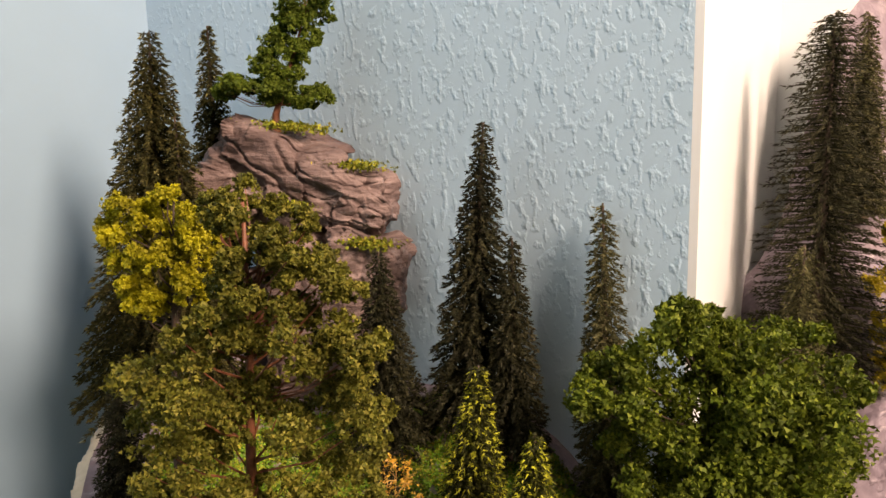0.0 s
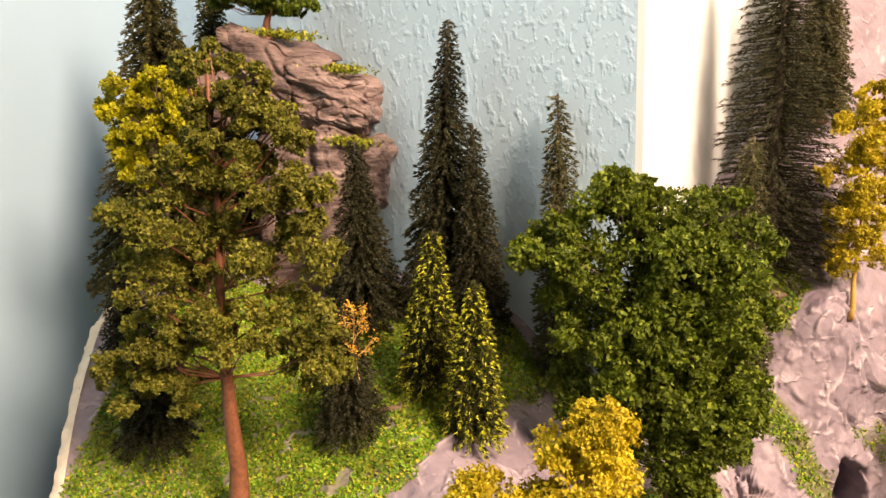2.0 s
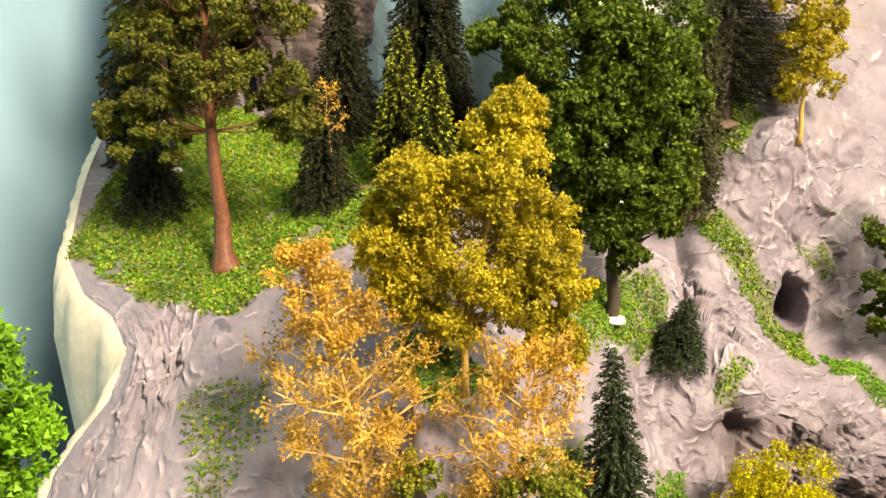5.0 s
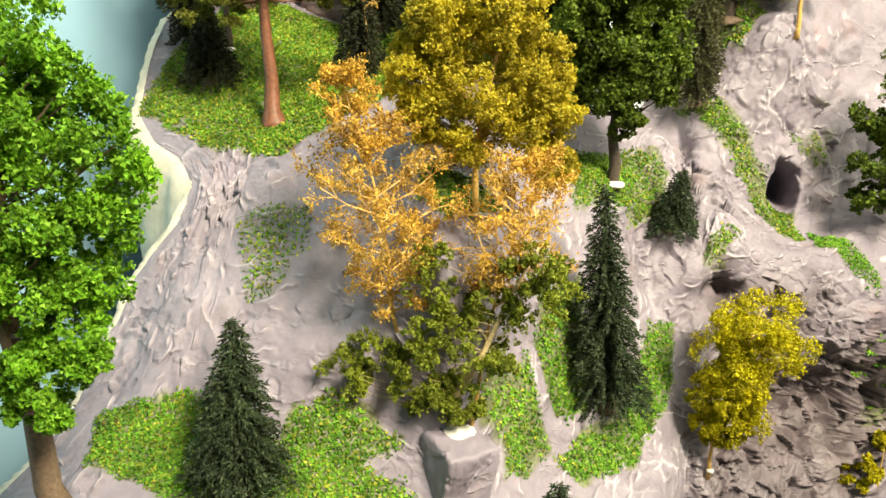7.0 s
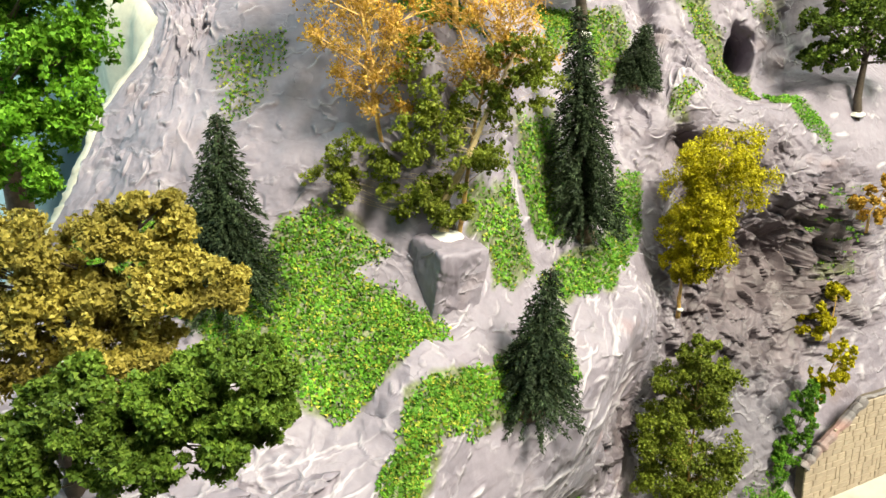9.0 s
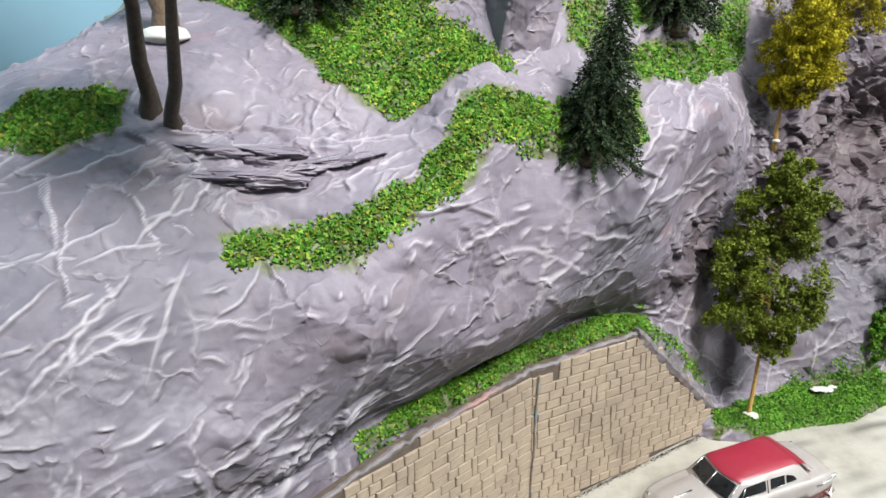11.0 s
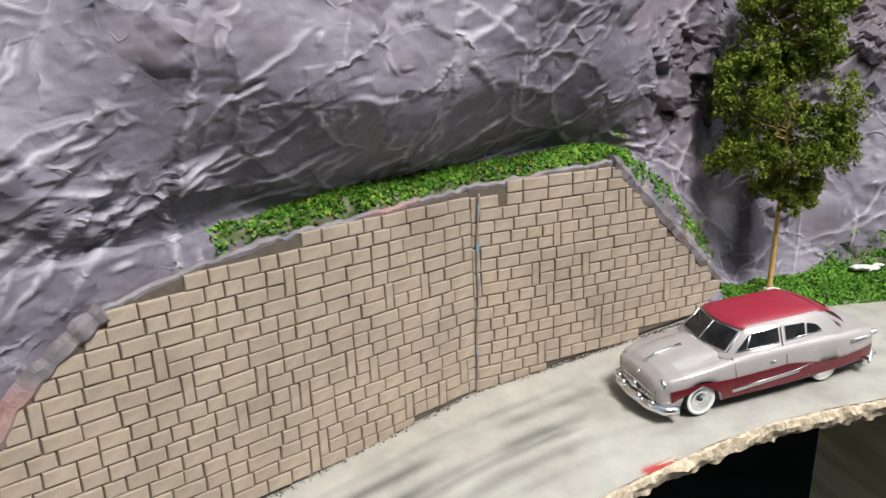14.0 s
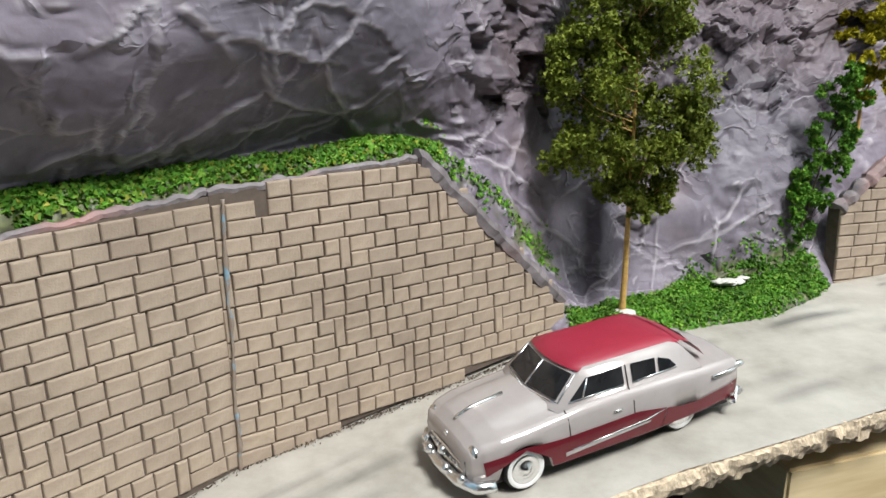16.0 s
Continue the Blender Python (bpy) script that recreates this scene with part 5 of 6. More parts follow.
leafy(0.272, 0.206, 0.066, [(-0.001, 0, 0.028, 0.010, 0.007, 0.012), (0.005, 0, 0.044, 0.011, 0.007, 0.014), (0.010, 0.002, 0.060, 0.010, 0.008, 0.012), (0.013, 0.004, 0.080, 0.010, 0.008, 0.012)],
      TURF, "green creeper climbing beside the second stone wall", trunk=(0.020, 0.0007), seed=57, leaf=0.0006, clumps=16, per=330, glue=False, name="bush")
leafy(0.293, 0.216, 0.130, [(0.004, 0, 0.03, 0.012, 0.010, 0.012), (0.010, 0, 0.044, 0.010, 0.010, 0.010), (0.003, 0, 0.018, 0.008, 0.008, 0.008)],
      LEAF_YELLOW, "small bright yellow bush over the second stone wall", trunk=(0.012, 0.0008), bark=BARK_OCHRE, seed=59, leaf=0.0009, clumps=12, per=150, glue=False, name="bush")
fleck = thing("glue_fleck", 0.240, 0.186, 0.0685, "spilled white glue on the roadside turf", "glue")
for q, (gx, gy, gs) in enumerate(((0.0, 0.0, 0.0032), (0.004, 0.001, 0.0024), (-0.003, -0.002, 0.0020), (0.007, 0.003, 0.0016))):
    blob("glue_drop", fleck, (gx, gy, 0.0004 * q), (gs * 1.5, gs, gs * 0.5), GLUE, 70 + q, 0.6)
plant_leafy(0.330, 0.262, 0.19, 0.30, [(0, 0, 0.012, 0.012, 0.012, 0.014), (0.01, 0, 0.026, 0.01, 0.01, 0.01)],
            LEAF_ORANGE, "small orange bush on the cliff", trunk=(0.008, 0.0008), bark=BARK_OCHRE, seed=58, leaf=0.0013, clumps=10, per=120, glue=False, name="bush")
LEDGE = thing("rock_ledge", -0.010, -0.014, 0.2335, "thin broken grey rock ledges with rusty undersides", "rock", turn=32)
for lx, ly, lz, sx, sy, sz, sd, tn in ((-0.010, -0.002, -0.0005, 0.020, 0.009, 0.0032, 21, 4), (0.016, 0.004, 0.001, 0.022, 0.009, 0.0030, 22, -4), (-0.012, 0.010, 0.0055, 0.020, 0.010, 0.0036, 25, 6)):
    strata("slab", LEDGE, (lx, ly, lz), (sx, sy, sz), sd, 0.02, ROCK, tn, 1.5, 40)
strata("stone_block", None, (0.0, 0.0, 0.0), (0.0125, 0.012, 0.020), 6, 0.0, ROCK, 6, 0.28, 30, 14).matrix_world = pose(0.0600, 0.0815, 0.2795, 8, 0, 38)
tagged(bpy.data.objects["stone_block"], "grey plaster stone block that carries a tree", "stone")


# ---- stone retaining walls ----
def stone_paint():
    n = Nodes("tan_cast_stone", 0.75)
    n.colour(n.mix(n.math("MULTIPLY", n.each(), 0.55), n.ramp(n.noise(160.0, 5.0), [(0.3, (0.27, 0.21, 0.155)), (0.7, (0.42, 0.34, 0.26))]), (0.31, 0.245, 0.19)))
    place = n.tree.nodes.new("ShaderNodeNewGeometry").outputs["Position"]
    stain = n.ramp(n.noise(38.0, 4.0, vec=place), [(0.3, (0.8, 0.78, 0.77)), (0.5, (1.0, 0.99, 0.98)), (0.72, (1.12, 1.1, 1.07))])
    n.colour(n.mix(1.0, n.bsdf.inputs["Base Color"].links[0].from_socket, stain, "MULTIPLY"))
    n.bump(n.noise(700.0, 4.0), 0.55, 0.0004)
    return n.mat


STONE = stone_paint()
MORTAR = plain("dark_stone_joint", (0.10, 0.075, 0.058), 0.85, spread=0.25, scale=300.0)
def rim_paint():
    n = Nodes("rough_rim_plaster", 0.65)
    grey = n.ramp(n.noise(140.0, 4.0), [(0.3, (0.11, 0.095, 0.1)), (0.7, (0.24, 0.21, 0.215))])
    n.colour(n.mix(n.ramp(n.noise(22.0, 2.0), [(0.5, (0, 0, 0)), (0.62, (0.8, 0.8, 0.8))]), grey, (0.36, 0.2, 0.18)))
    n.bump(n.noise(260.0, 4.0), 0.9, 0.0006)
    return n.mat


RIM = rim_paint()
BRICKS = {}


def brick_mesh(width, height):
    key = (width, height)
    if key not in BRICKS:
        bm = bmesh.new()
        box(bm, -width / 2, width / 2, -0.0008, 0.0008, -height / 2, height / 2)
        bm.normal_update()
        front = [e for e in bm.edges if all(v.co.y < 0 for v in e.verts)]
        bmesh.ops.bevel(bm, geom=front, offset=0.00055, segments=2, affect="EDGES", profile=0.6)
        data = bpy.data.meshes.new("brick")
        bm.to_mesh(data)
        bm.free()
        data.materials.append(STONE)
        BRICKS[key] = data
    return BRICKS[key]


def stone_panel(label, foot, end, base, top, batter, crown, seed):
    """A panel from foot to end (plan), between heights base and top(u); u runs from 0 to the panel's length."""
    rng = np.random.default_rng(seed)
    a, b = np.array(foot), np.array(end)
    length = np.linalg.norm(b - a)
    along = (b - a) / length
    turn = math.degrees(math.atan2(along[1], along[0]))
    wall = thing("stone_wall", a[0], a[1], base(0), label, "retaining wall", "road retaining walls", turn)
    slope = (base(length) - base(0)) / length
    full = crown - base(0)
    lean = batter / full
    bm = bmesh.new()
    cols = 48
    grid = []
    for i in range(cols + 1):
        u = length * i / cols
        zt = top(u) - base(0)
        grid.append([bm.verts.new((u, q * lean * max(zt, 0.001) + d, slope * u * (1 - q) + q * zt)) for q, d in ((0, 0), (1, 0), (1, 0.006), (0, 0.006))])
    for g, h in zip(grid, grid[1:]):
        for k in range(4):
            bm.faces.new((g[k], h[k], h[(k + 1) % 4], g[(k + 1) % 4]))
    bm.faces.new(grid[0])
    bm.faces.new(grid[-1][::-1])
    part("backing", bm, MORTAR, wall)
    def steep(u):
        return abs(top(u + 0.001) - top(u)) > 0.0004

    chain = []
    for i in range(260):
        u = length * i / 259
        zt = top(u) - base(0)
        if zt < slope * u + 0.002:
            continue
        p = np.array([u, zt * lean + 0.0012, zt + 0.0004])
        w = fractal(np.array([[u * 260, seed, 0.0], [u * 260, seed + 9, 0.0], [u * 190, seed + 19, 0.0]]), 1, 3, seed)
        chain.append((p + np.array([0, 0.0004, 0.0005]) * w[:2].mean() + np.array([0, 0, 0.0003]) * w[1], (0.0026 if steep(u) else 0.0011) + (0.0012 if steep(u) else 0.0005) * abs(w[2])))
    v, f = tubes([chain], 7)
    mesh_object("plaster_rim", v, f, RIM, wall)["label"] = "rough grey plaster along the wall's top"
    rise = 0.00485
    z = rise * 0.55
    skip = []

    def lay(u0, u1, zc, height):
        zt = top((u0 + u1) / 2) - base(0)
        if zc + height / 2 > zt + (0.0026 if steep((u0 + u1) / 2) else 0.0014) or zc - height / 2 < slope * (u0 + u1) / 2 - 0.0025:
            return
        ob = new("brick", brick_mesh(round(u1 - u0 - 0.00035, 5), round(height - 0.0003, 5)))
        ob.parent = wall
        ob.matrix_basis = pose((u0 + u1) / 2 + rng.uniform(-0.00012, 0.00012), zc * lean - 0.0002 + rng.uniform(-0.0002, 0.0002), zc + rng.uniform(-0.0001, 0.0001), math.degrees(-lean) + rng.uniform(-1.8, 1.8), rng.uniform(-1.6, 1.6), rng.uniform(-1.6, 1.6))

    while z < full:
        later = []
        stops = sorted(skip) + [(length, length)]
        u = 0.0
        for s0, s1 in stops:
            while s0 - u > 0.0016:
                tall = rng.random() < 0.07 and s0 - u > 0.008
                width = 0.0036 if tall else float(rng.choice([0.0060, 0.0072, 0.0086, 0.0100, 0.0114], p=[0.2, 0.25, 0.25, 0.2, 0.1]))
                if s0 - u - width < 0.004:
                    width = s0 - u
                    tall = False
                lay(u, u + width, z + (rise / 2 if tall else 0), rise * 2 if tall else rise)
                if tall:
                    later.append((u, u + width))
                u += width
            u = max(u, s1)
        skip = later
        z += rise
    return wall


stone_panel("long tan cast-stone retaining wall beside the road", (-0.0154, -0.1018), (0.0820, 0.0516), lambda u: 0.039 + 0.05 * u, lambda u: float(np.interp(u, [0.0, 0.0185, 0.0286, 0.042, 0.0535, 0.0728, 0.1, 0.18], [0.052, 0.083, 0.098, 0.1095, 0.1165, 0.1205, 0.1245, 0.1282])), 0.004, 0.129, 61)
stone_panel("tan cast-stone retaining wall with a sloping end", (0.0814, 0.0509), (0.1730, 0.1405), lambda u: 0.0480 + 0.09 * u, lambda u: min(0.1285 + 0.05 * u, 0.1325 - 0.98 * max(0, u - 0.066)), 0.004, 0.133, 62)
stone_panel("tan cast-stone retaining wall farther along the road", (0.286, 0.199), (0.420, 0.262), lambda u: 0.062 + 0.05 * u, lambda u: 0.098 + 0.75 * min(u, 0.05), 0.004, 0.136, 63)


def wall_dirt_shadow():
    # dark grains for dirt and for the thin shadow line at the foot
    rng = np.random.default_rng(12)
    spots = []
    for (ax, ay), (bx, by), count in (((-0.0154, -0.1018), (0.0820, 0.0516), 700), ((0.0814, 0.0509), (0.173, 0.1405), 1300)):
        f = rng.random((count, 1))
        p = np.array([ax, ay]) * (1 - f) + np.array([bx, by]) * f
        d = unit(np.array([by - ay, ax - bx]))
        p = p + d * np.abs(rng.normal(size=(count, 1))) * 0.0011 + d * 0.0004
        spots.append(np.column_stack([p, road_z(p[:, 0], p[:, 1]) + 0.0006]))
    c = np.concatenate(spots)
    soil = plain("dark_brown_dirt_shadow", (0.07, 0.045, 0.03), 0.9, spread=0.6, scale=900.0)
    ob = flakes_object("dirt", leaf_flakes(rng, c, rng.uniform(0.00015, 0.0004, len(c))), 3, soil)
    tagged(ob, "dark brown flakes for dirt and shadow line along the foot of the stone walls", "dirt", kind="stuff")


wall_dirt_shadow()


def seam():
    n = Nodes("pale_blue_paint_streak", 0.6)
    n.colour(n.ramp(n.noise(260.0, 4.0), [(0.5, (0.24, 0.19, 0.15)), (0.64, (0.20, 0.31, 0.39))]))
    chain = []
    for q in range(60):
        w = fractal(np.array([[q * 0.35, 3.0, 0.0], [q * 0.3, 9.0, 0.0]]), 1, 2, 81)
        zz = 0.0475 + 0.08 * q / 59
        chain.append((np.array([0.0822 + 0.0003 * w[0], 0.0502 + 0.004 * q / 59 + 0.0002 * w[1], zz]), 0.0007 + 0.0003 * w[1]))
    v, f = tubes([chain], 6)
    ob = mesh_object("wall_seam", v, f, n.mat, None, True)
    tagged(ob, "pale blue paint streak in the joint between two wall panels", "wall joint", kind="structure")


seam()


# ---- road board, timber and dark base ----
def under_road():
    # near-black boards, added to give the unlit void below the road
    dark = plain("void_black_board", (0.012, 0.010, 0.010), 0.8, spread=0.3, scale=60.0)
    base = thing("cabinet", 0.12, 0.25, -0.9, "near-black boards added for the dark void under the model", "cabinet")
    for name, dims in (("top_board", (-0.29, 0.36, -0.0, 0.09, 0.86, 0.872)), ("back_panel", (-0.29, 0.36, 0.0, 0.02, 0.0, 0.86)), ("bottom_board", (-0.29, 0.36, -0.50, 0.0, 0.78, 0.80)), ("side_panel", (-0.29, -0.27, -0.42, 0.0, 0.0, 0.86))):
        bm = bmesh.new()
        box(bm, *dims)
        part(name, bm, dark, base)
    n = Nodes("pale_plywood", 0.6)
    wave = n.add("ShaderNodeTexNoise", Scale=18.0, Detail=5.0)
    stretch = n.add("ShaderNodeMapping")
    stretch.inputs["Scale"].default_value = (1.0, 1.0, 9.0)
    n.link(n.place(), stretch.inputs[0])
    n.link(stretch.outputs[0], wave.inputs["Vector"])
    n.colour(n.ramp(wave.outputs[0], [(0.35, (0.60, 0.45, 0.24)), (0.6, (0.78, 0.63, 0.38))]))
    bm = bmesh.new()
    box(bm, 0.0, 0.13, 0.0, 0.05, -0.085, 0.040)
    bmesh.ops.bevel(bm, geom=bm.edges[:], offset=0.001, segments=2, affect="EDGES")
    ob = tagged(part("timber_block", bm, n.mat, None), "pale plywood block under the road board", "wood block")
    ob.matrix_world = pose(0.2425, 0.0885, 0.0, 0, 0, 27)


under_road()


# ---- the car ----
PAINT = plain("pale_grey_car_paint", (0.42, 0.375, 0.36), 0.2, 0.2, spread=0.04, scale=200.0)
PAINT_RED = plain("dark_red_car_paint", (0.12, 0.011, 0.018), 0.22, spread=0.08, scale=200.0)
ROOF_RED = plain("crimson_roof_paint", (0.28, 0.02, 0.04), 0.4, spread=0.06, scale=200.0)
CHROME = plain("chrome", (0.84, 0.84, 0.84), 0.24, 1.0, spread=0.03, scale=100.0)
RUBBER = plain("black_rubber", (0.015, 0.015, 0.015), 0.7, spread=0.2, scale=400.0)
WHITEWALL = plain("whitewall_rubber", (0.75, 0.74, 0.72), 0.5, spread=0.05, scale=300.0)
SHADOW_GAP = plain("dark_panel_gap", (0.02, 0.015, 0.015), 0.7, spread=0.1, scale=300.0)


def window_glass():
    n = Nodes("dark_tinted_window", 0.08)
    n.colour(n.ramp(n.noise(90.0, 3.0), [(0.3, (0.008, 0.008, 0.009)), (0.7, (0.03, 0.03, 0.032))]))
    return n.mat


CAR_GLASS = window_glass()
# along the car: x, half width, belt height, middle height, sill height, all in millimetres
BODY_RIBS = [(-50.0, 11.5, 15.8, 16.8, 6.5), (-48.0, 14.6, 17.2, 18.0, 5.2), (-42.0, 16.2, 18.2, 19.2, 4.8), (-34.0, 16.9, 18.6, 19.6, 4.4), (-24.0, 17.2, 19.2, 20.0, 4.0), (-12.0, 17.3, 19.4, 20.0, 3.6), (0.0, 17.3, 19.4, 20.0, 3.6),
             (10.0, 17.3, 19.1, 20.2, 3.6), (17.0, 17.3, 18.4, 20.4, 3.6), (25.0, 17.2, 17.6, 19.8, 3.8), (33.0, 16.8, 16.9, 18.7, 4.2), (38.0, 15.8, 15.8, 17.0, 4.8), (41.0, 14.4, 14.2, 14.8, 5.4), (42.2, 12.0, 12.5, 12.4, 6.2)]
AXLES = (26.6, -26.6)


def body_rib(x, w, belt, mid, sill):
    half = [(w * 0.90, sill), (w * 0.985, sill + 1.5), (w, (sill + belt) * 0.5), (w * 0.985, belt - 2.2), (w * 0.94, belt - 0.7), (w * 0.84, belt), (w * 0.68, belt - 0.25), (w * 0.58, belt + (mid - belt) * 0.5), (w * 0.30, mid - 0.15), (0.0, mid)]
    pts = half + [(-y, z) for y, z in half[-2::-1]]
    out = []
    for y, z in pts:
        for ax in AXLES:
            arch = 7.4**2 - (x - ax) ** 2
            if arch > 0 and abs(y) > 12.5 and z < 6.2 + math.sqrt(arch):
                z = min(6.2 + math.sqrt(arch) * (1.0 if ax > 0 else 0.22), belt - 1.5)
        out.append((x / 1000, y / 1000, z / 1000))
    return out


def rib_at(x):
    table = np.array(BODY_RIBS)
    return [float(np.interp(x, table[:, 0], table[:, c])) for c in range(5)]


def loft(bm, ribs, closed_ends=True):
    rows = [[bm.verts.new(p) for p in rib] for rib in ribs]
    for a, b in zip(rows, rows[1:]):
        for k in range(len(a) - 1):
            bm.faces.new((a[k], a[k + 1], b[k + 1], b[k]))
    if closed_ends:
        bm.faces.new(rows[0][::-1])
        bm.faces.new(rows[-1])
    return rows


def side_strip(name, car, outline, material, side, proud=0.0003, label=""):
    """A thin panel on the car's side; outline: (x, z) in millimetres along its lower then upper edge."""
    low, high = outline
    bm = bmesh.new()
    rows = []
    for f in np.linspace(0, 1, 40):
        row = []
        x0, z0 = [float(np.interp(f, np.linspace(0, 1, len(low)), [p[c] for p in low])) for c in (0, 1)]
        x1, z1 = [float(np.interp(f, np.linspace(0, 1, len(high)), [p[c] for p in high])) for c in (0, 1)]
        for g in np.linspace(0, 1, 12):
            x, z = x0 + (x1 - x0) * g, z0 + (z1 - z0) * g
            _, w, belt, mid, sill = rib_at(x)
            zs = [sill, sill + 1.5, (sill + belt) / 2, belt - 2.2, belt - 0.7]
            y = float(np.interp(z, zs, [w * 0.90, w * 0.985, w, w * 0.985, w * 0.93]))
            row.append((x / 1000, side * (y / 1000 + proud), z / 1000))
        rows.append(row)
    loft(bm, rows, False)
    bmesh.ops.recalc_face_normals(bm, faces=bm.faces[:])
    return part(name, bm, material, car, label)


def chrome_tube(name, car, points, radius, label=""):
    v, f = tubes([[(np.array(p) / 1000, radius / 1000) for p in points]], 8)
    ob = mesh_object(name, v, f, CHROME, car, True)
    if label:
        ob["label"] = label
    return ob


def disc_part(name, parent, centre, radius, depth, material, axis="Y", bulge=0.0, label=""):
    bm = bmesh.new()
    bmesh.ops.create_uvsphere(bm, u_segments=24, v_segments=12, radius=1.0)
    for v in bm.verts:
        p = v.co.copy()
        if axis == "Y":
            v.co = Vector((centre[0] + p.x * radius, centre[1] + p.z * depth, centre[2] + p.y * radius)) / 1000
        else:
            v.co = Vector((centre[0] + p.z * depth, centre[1] + p.x * radius, centre[2] + p.y * radius)) / 1000
    return part(name, bm, material, parent, label, True)


def ring(bm, centre, profile, steps=36):
    """A turned ring round the Y axis; profile: (radius, y) in millimetres."""
    rows = []
    for i in range(steps):
        a = 2 * math.pi * i / steps
        rows.append([bm.verts.new(Vector((centre[0] + r * math.cos(a), centre[1] + y, centre[2] + r * math.sin(a))) / 1000) for r, y in profile])
    for i in range(steps):
        a, b = rows[i], rows[(i + 1) % steps]
        for k in range(len(profile) - 1):
            bm.faces.new((a[k], b[k], b[k + 1], a[k + 1]))


def car():
    x, y = 0.1776, 0.0750
    rz = math.degrees(math.atan2(-0.567, -0.823))
    body = thing("car", x, y, 0, "two-tone pale grey and dark red vintage model sedan on the road", "car")
    body.matrix_world = pose(x, y, road_z(x, y) + 0.0006, 0, 4.0, rz)
    bm = bmesh.new()
    stations = sorted(set(list(np.linspace(-50, 42.2, 74)) + [r[0] for r in BODY_RIBS]))
    loft(bm, [body_rib(*rib_at(s)) for s in stations])
    bmesh.ops.recalc_face_normals(bm, faces=bm.faces[:])
    part("body", bm, PAINT, body, "pale grey painted body shell", True)
    bm = bmesh.new()
    box(bm, -0.047, 0.039, -0.0138, 0.0138, 0.0030, 0.0075)
    part("chassis", bm, SHADOW_GAP, body)
    # cabin
    def cabin(z, front, back, w):
        n = 7
        pts = []
        for f in np.linspace(-1, 1, n):
            pts.append((front - 2.2 * f * f, w * f))
        for f in np.linspace(1, -1, n):
            pts.append((back + 2.6 * f * f, w * f))
        return [(px / 1000, py / 1000, z / 1000) for px, py in pts]
    def ring_loft(levels, material, name, label):
        bm = bmesh.new()
        rows = [[bm.verts.new(p) for p in lev] for lev in levels]
        for a, b in zip(rows, rows[1:]):
            for k in range(len(a)):
                bm.faces.new((a[k], a[(k + 1) % len(a)], b[(k + 1) % len(a)], b[k]))
        bm.faces.new(rows[-1])
        bmesh.ops.recalc_face_normals(bm, faces=bm.faces[:])
        return part(name, bm, material, body, label, True)
    ring_loft([cabin(18.6, 17.8, -36.4, 14.9), cabin(22.0, 14.2, -33.8, 14.2), cabin(25.6, 10.4, -30.6, 13.2), cabin(27.1, 8.6, -28.6, 12.5), cabin(27.9, 7.4, -26.5, 11.8)], PAINT, "cabin", "pale grey window pillars")
    ring_loft([cabin(27.2, 9.4, -30.4, 11.9), cabin(28.1, 8.2, -28.0, 11.5), cabin(29.0, 5.0, -21.0, 10.0), cabin(29.7, 0.0, -15.0, 7.0), cabin(29.9, -4.0, -10.0, 3.5)], ROOF_RED, "roof", "crimson roof panel")
    bm = bmesh.new()
    loft(bm, [[(px / 1000, w * f / 1000, (h + 0.9 * (1 - f * f)) / 1000) for f in np.linspace(-1, 1, 11)] for px, w, h in ((-27.6, 11.6, 27.5), (-31.6, 11.8, 25.9), (-35.0, 11.9, 23.0), (-37.6, 11.6, 20.0))], False)
    part("roof_tail", bm, ROOF_RED, body, "crimson rear roof slope", True)
    # windows
    def pane(name, corners, lift):
        bm = bmesh.new()
        vs = [bm.verts.new(Vector(c) / 1000 + Vector(lift) / 1000) for c in corners]
        f = bm.faces.new(vs)
        bmesh.ops.inset_region(bm, faces=[f], thickness=0.00025)
        return part(name, bm, CAR_GLASS, body)
    for side in (1, -1):
        def sw(xx, zz):
            return (xx, side * float(np.interp(zz, [18.6, 22.0, 25.6, 27.1], [14.9, 14.2, 13.2, 12.5])), zz)
        lift = (0, side * 0.35, 0.1)
        pane("side_window", [sw(11.8, 20.7), sw(-6.2, 20.9), sw(-6.2, 25.7), sw(5.8, 25.5)], lift)
        pane("side_window", [sw(-9.2, 20.9), sw(-17.2, 21.1), sw(-17.4, 25.3), sw(-9.2, 25.7)], lift)
        pane("quarter_window", [sw(-18.4, 21.1), sw(-24.4, 21.5), sw(-22.4, 23.8), sw(-18.6, 25.1)], lift)
        chrome_tube("window_divider", body, [(7.6, side * 14.85, 20.8), (5.4, side * 13.7, 25.4)], 0.30)
        chrome_tube("window_trim", body, [(11.8, side * 14.75, 20.5), (-6.2, side * 14.75, 20.7)], 0.18)
        chrome_tube("window_trim", body, [(-9.2, side * 14.75, 20.7), (-24.4, side * 14.65, 21.2)], 0.18)
        for xx, low, high in ((13.4, 4.6, 19.0), (-7.7, 4.2, 25.8)):
            pts = []
            for zz in np.linspace(low, high, 8):
                _, w, belt, mid, sill = rib_at(xx)
                yy = float(np.interp(zz, [sill, sill + 1.5, (sill + belt) / 2, belt - 2.2, belt - 0.7], [w * 0.90, w * 0.985, w, w * 0.985, w * 0.93])) if zz < belt else sw(xx, zz)[1] * side + 0.2
                pts.append((np.array((xx - 0.3 * math.sin(zz * 0.2), side * yy, zz)) / 1000, 0.00017))
            v, f = tubes([pts], 5)
            mesh_object("door_gap", v, f, SHADOW_GAP, body)
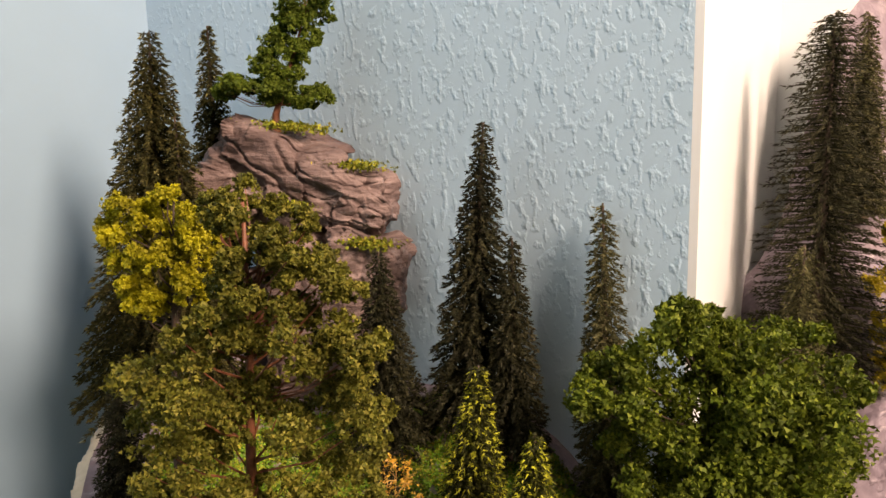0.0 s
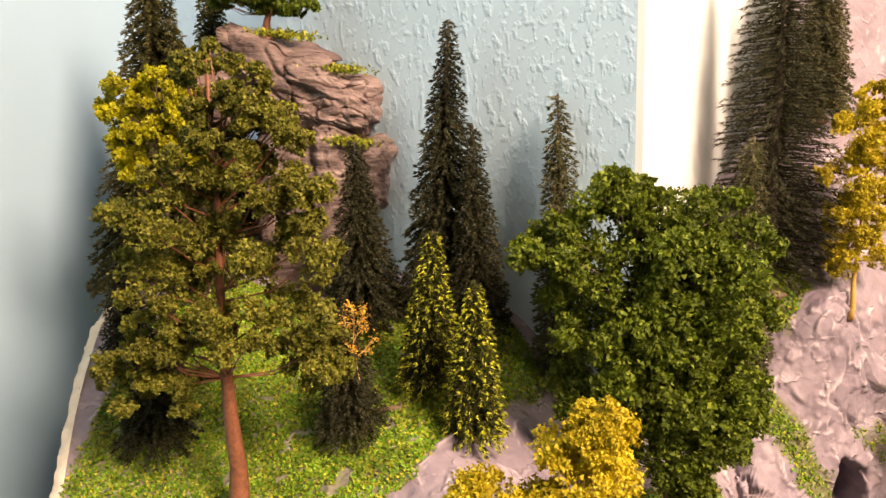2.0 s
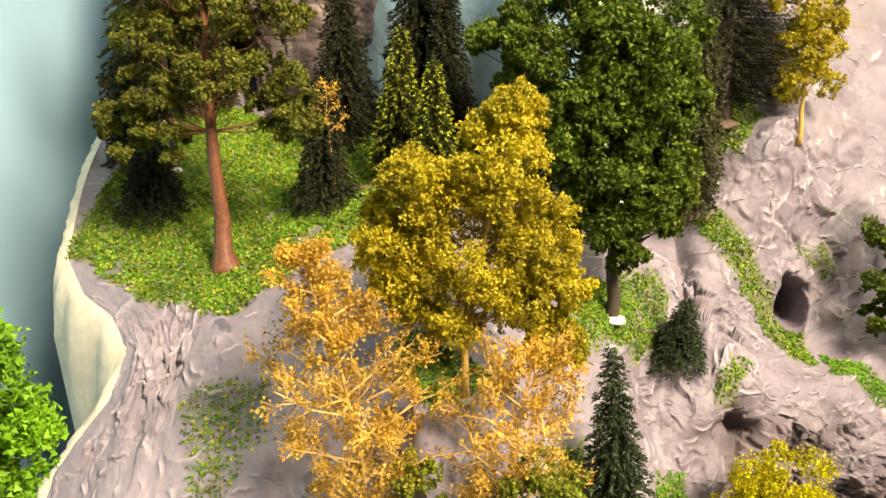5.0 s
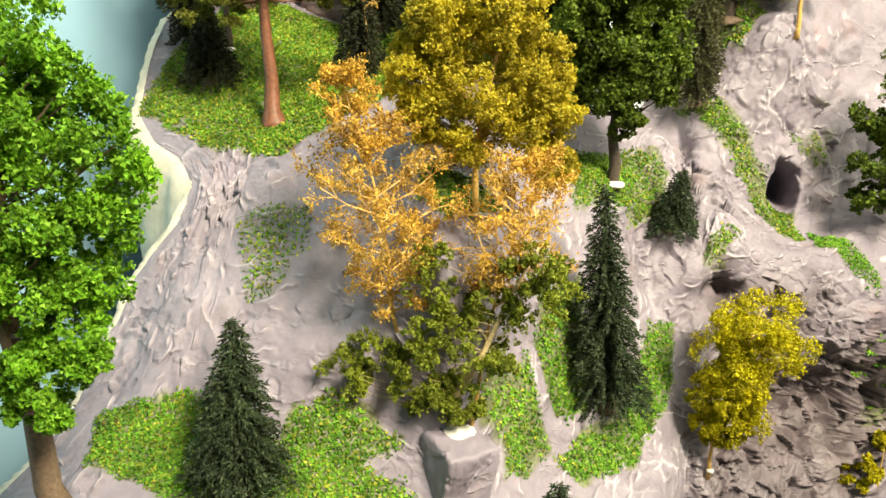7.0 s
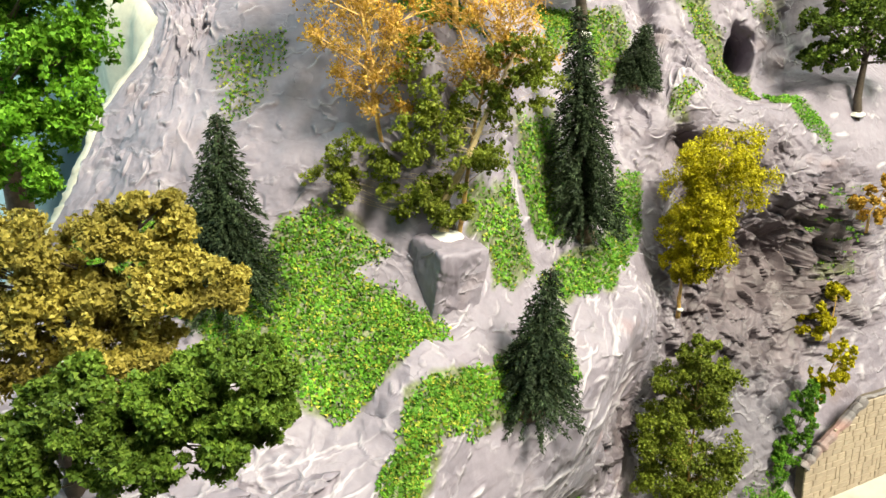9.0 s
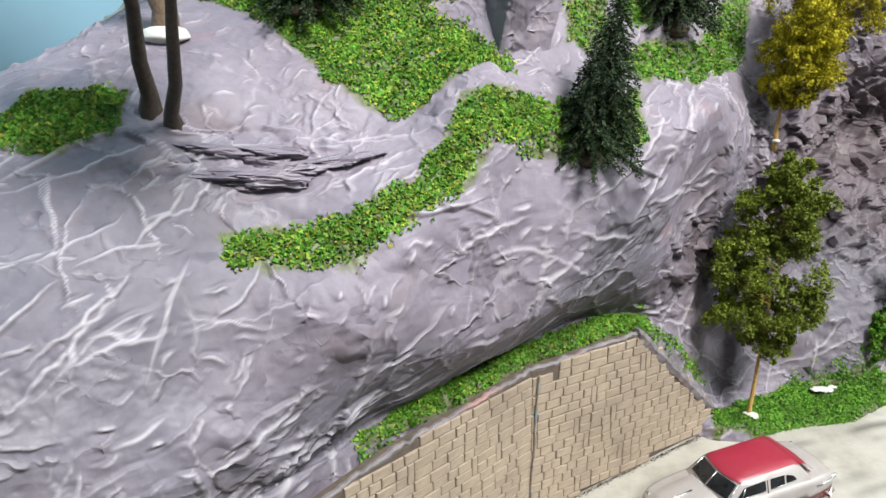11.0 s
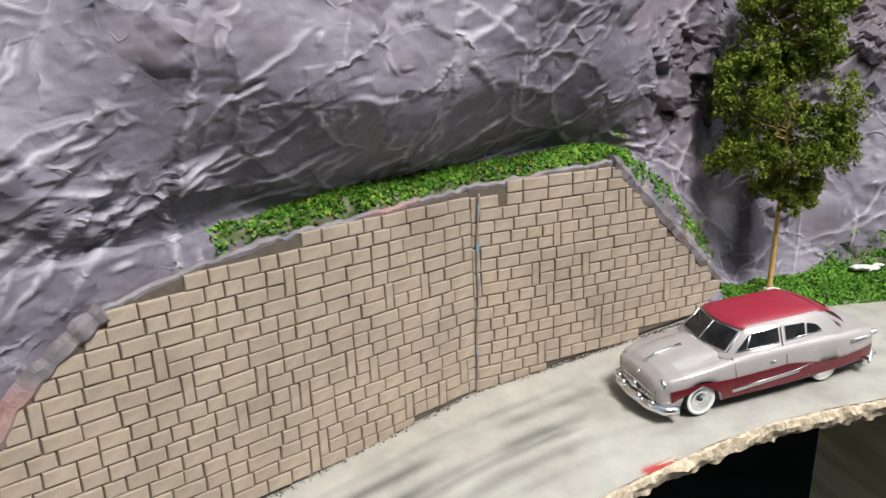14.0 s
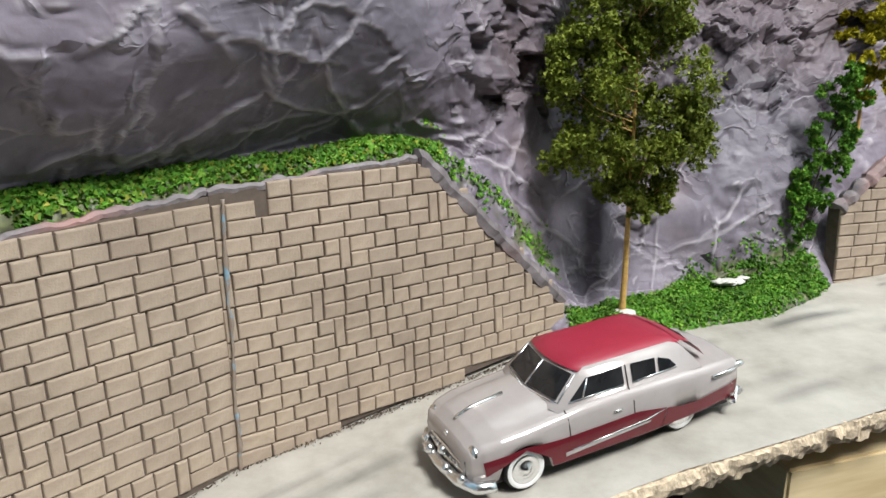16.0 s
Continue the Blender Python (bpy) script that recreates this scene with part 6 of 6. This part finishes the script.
        side_strip("side_panel", body, ([(38.0, 7.5), (33.8, 9.4), (26.6, 12.4), (19.4, 8.0), (18.6, 4.4), (2.0, 4.2), (-8.0, 4.2), (-17.0, 4.4)], [(38.5, 11.8), (34.0, 12.4), (26.6, 13.2), (19.8, 12.6), (15.0, 12.4), (2.0, 12.6), (-9.0, 12.9), (-19.0, 11.2)]), PAINT_RED, side, label="dark red painted side flash")
        side_strip("lower_panel", body, ([(-17.2, 4.4), (-20.0, 4.6), (-22.0, 5.6), (-31.0, 5.6), (-33.2, 5.0), (-47.0, 6.4)], [(-19.2, 11.0), (-22.0, 10.4), (-25.0, 10.0), (-31.0, 9.8), (-36.0, 10.4), (-47.5, 11.2)]), PAINT_RED, side, label="dark red rear lower panel")
        side_strip("trim_spear", body, ([(15.0, 6.9), (-13.0, 8.6)], [(15.0, 8.1), (-13.0, 9.2)]), PAINT, side, 0.0006, "pale grey trim spear")
        chrome_tube("side_moulding", body, [(12.6, side * 17.5, 8.1), (0, side * 17.75, 9.0), (-12.0, side * 17.75, 9.7), (-19.0, side * 17.4, 11.0)], 0.16)
        disc_part("headlamp", body, (39.4, side * 12.3, 12.8), 2.4, 1.6, CHROME, "X", label="round chrome-rimmed headlamp")
        disc_part("parking_lamp", body, (40.6, side * 12.6, 9.2), 1.2, 0.9, CHROME, "X")
        disc_part("tail_lamp", body, (-49.0, side * 13.8, 15.0), 1.1, 2.0, CHROME, "X", label="chrome tail lamp pod")
        chrome_tube("tail_trim", body, [(-36.0, side * 17.1, 15.6), (-44.0, side * 16.2, 15.4), (-50.0, side * 14.0, 15.1)], 0.5)
        chrome_tube("door_handle", body, [(-1.0, side * 17.4, 15.2), (-3.6, side * 17.4, 15.2)], 0.28)
        # wheels
        for ax in AXLES:
            wheel = new("wheel")
            wheel.empty_display_size = 0.005
            wheel.parent = body
            wheel.location = (ax / 1000, side * (0.0148 if ax > 0 else 0.0132), 0.0062)
            s = side
            bm = bmesh.new()
            ring(bm, (0, 0, 0), [(4.3, s * 1.4), (5.6, s * 1.6), (6.15, s * 0.8), (6.2, s * -1.4), (5.6, s * -2.0), (3.0, s * -2.0)])
            part("tyre", bm, RUBBER, wheel, "black rubber tyre", True)
            bm = bmesh.new()
            ring(bm, (0, 0, 0), [(4.3, s * 1.55), (4.7, s * 1.75), (5.4, s * 1.72), (5.6, s * 1.55)])
            part("whitewall", bm, WHITEWALL, wheel, "white tyre wall", True)
            bm = bmesh.new()
            ring(bm, (0, 0, 0), [(0.05, s * 2.3), (1.0, s * 2.2), (1.5, s * 1.6), (2.9, s * 1.15), (3.8, s * 1.85), (4.4, s * 1.5)])
            part("hubcap", bm, CHROME, wheel, "chrome hubcap", True)
    for side in (1, -1):
        pane("windscreen", [(16.0, side * 0.4, 20.6), (13.9, side * 12.3, 20.6), (7.9, side * 11.2, 26.2), (9.9, side * 0.4, 26.4)], (0.55, 0, 0.35))
    chrome_tube("windscreen_divider", body, [(17.2, 0, 20.2), (13.8, 0, 23.4), (10.4, 0, 26.7)], 0.3)
    for side in (1, -1):
        chrome_tube("windscreen_frame", body, [(17.4, 0, 20.1), (15.6, side * 9.0, 20.0), (14.2, side * 12.9, 20.2), (8.0, side * 11.8, 26.6)], 0.28)
    pane("rear_window", [(-35.9, 6.4, 22.6), (-35.9, -6.4, 22.6), (-32.6, -6.0, 25.8), (-32.6, 6.0, 25.8)], (-0.3, 0, 0.4))
    chrome_tube("front_bumper", body, [(36.0, 17.2, 5.0), (40.6, 15.6, 4.9), (43.2, 10.0, 4.9), (44.2, 0, 4.9), (43.2, -10.0, 4.9), (40.6, -15.6, 4.9), (36.0, -17.2, 5.0)], 1.7, "curved chrome front bumper")
    chrome_tube("rear_bumper", body, [(-44.0, 16.6, 5.4), (-50.0, 13.6, 5.4), (-51.6, 0, 5.4), (-50.0, -13.6, 5.4), (-44.0, -16.6, 5.4)], 1.4, "curved chrome rear bumper")
    for side in (1, -1):
        disc_part("bumper_guard", body, (44.8, side * 5.4, 6.6), 1.7, 1.5, CHROME, "X")
        disc_part("bumper_guard", body, (43.0, side * 11.4, 6.2), 1.5, 1.3, CHROME, "X")
    v, f = tubes([[(np.array((42.6 - abs(q) * abs(q) * 0.009, q, 9.4 + 0.9 * math.cos(q / 8.0 * 1.5))) / 1000, 0.00045) for q in np.linspace(-11.5, 11.5, 15)], [(np.array((42.8 - q * q * 0.009, q, 7.4)) / 1000, 0.00045) for q in np.linspace(-11.5, 11.5, 15)]], 6)
    mesh_object("grille", v, f, CHROME, body, True)["label"] = "chrome grille bars"
    bm = bmesh.new()
    box(bm, 0.0385, 0.0421, -0.0122, 0.0122, 0.0066, 0.0112)
    part("grille_opening", bm, SHADOW_GAP, body)
    disc_part("grille_bullet", body, (43.0, 0, 8.6), 1.5, 1.4, CHROME, "X", label="round chrome grille centre")
    for q in (-7.5, -5.6, -3.8, 3.8, 5.6, 7.5):
        disc_part("grille_tooth", body, (42.6 - abs(q) * 0.06, q, 8.2), 0.5, 0.5, CHROME, "X")
    chrome_tube("bonnet_ornament", body, [(38.6, 0, 17.0), (34.0, 0, 18.7), (24.0, 0, 20.2)], 0.55)
    disc_part("bonnet_badge", body, (41.5, 0, 13.2), 1.0, 0.6, CHROME, "X")


car()
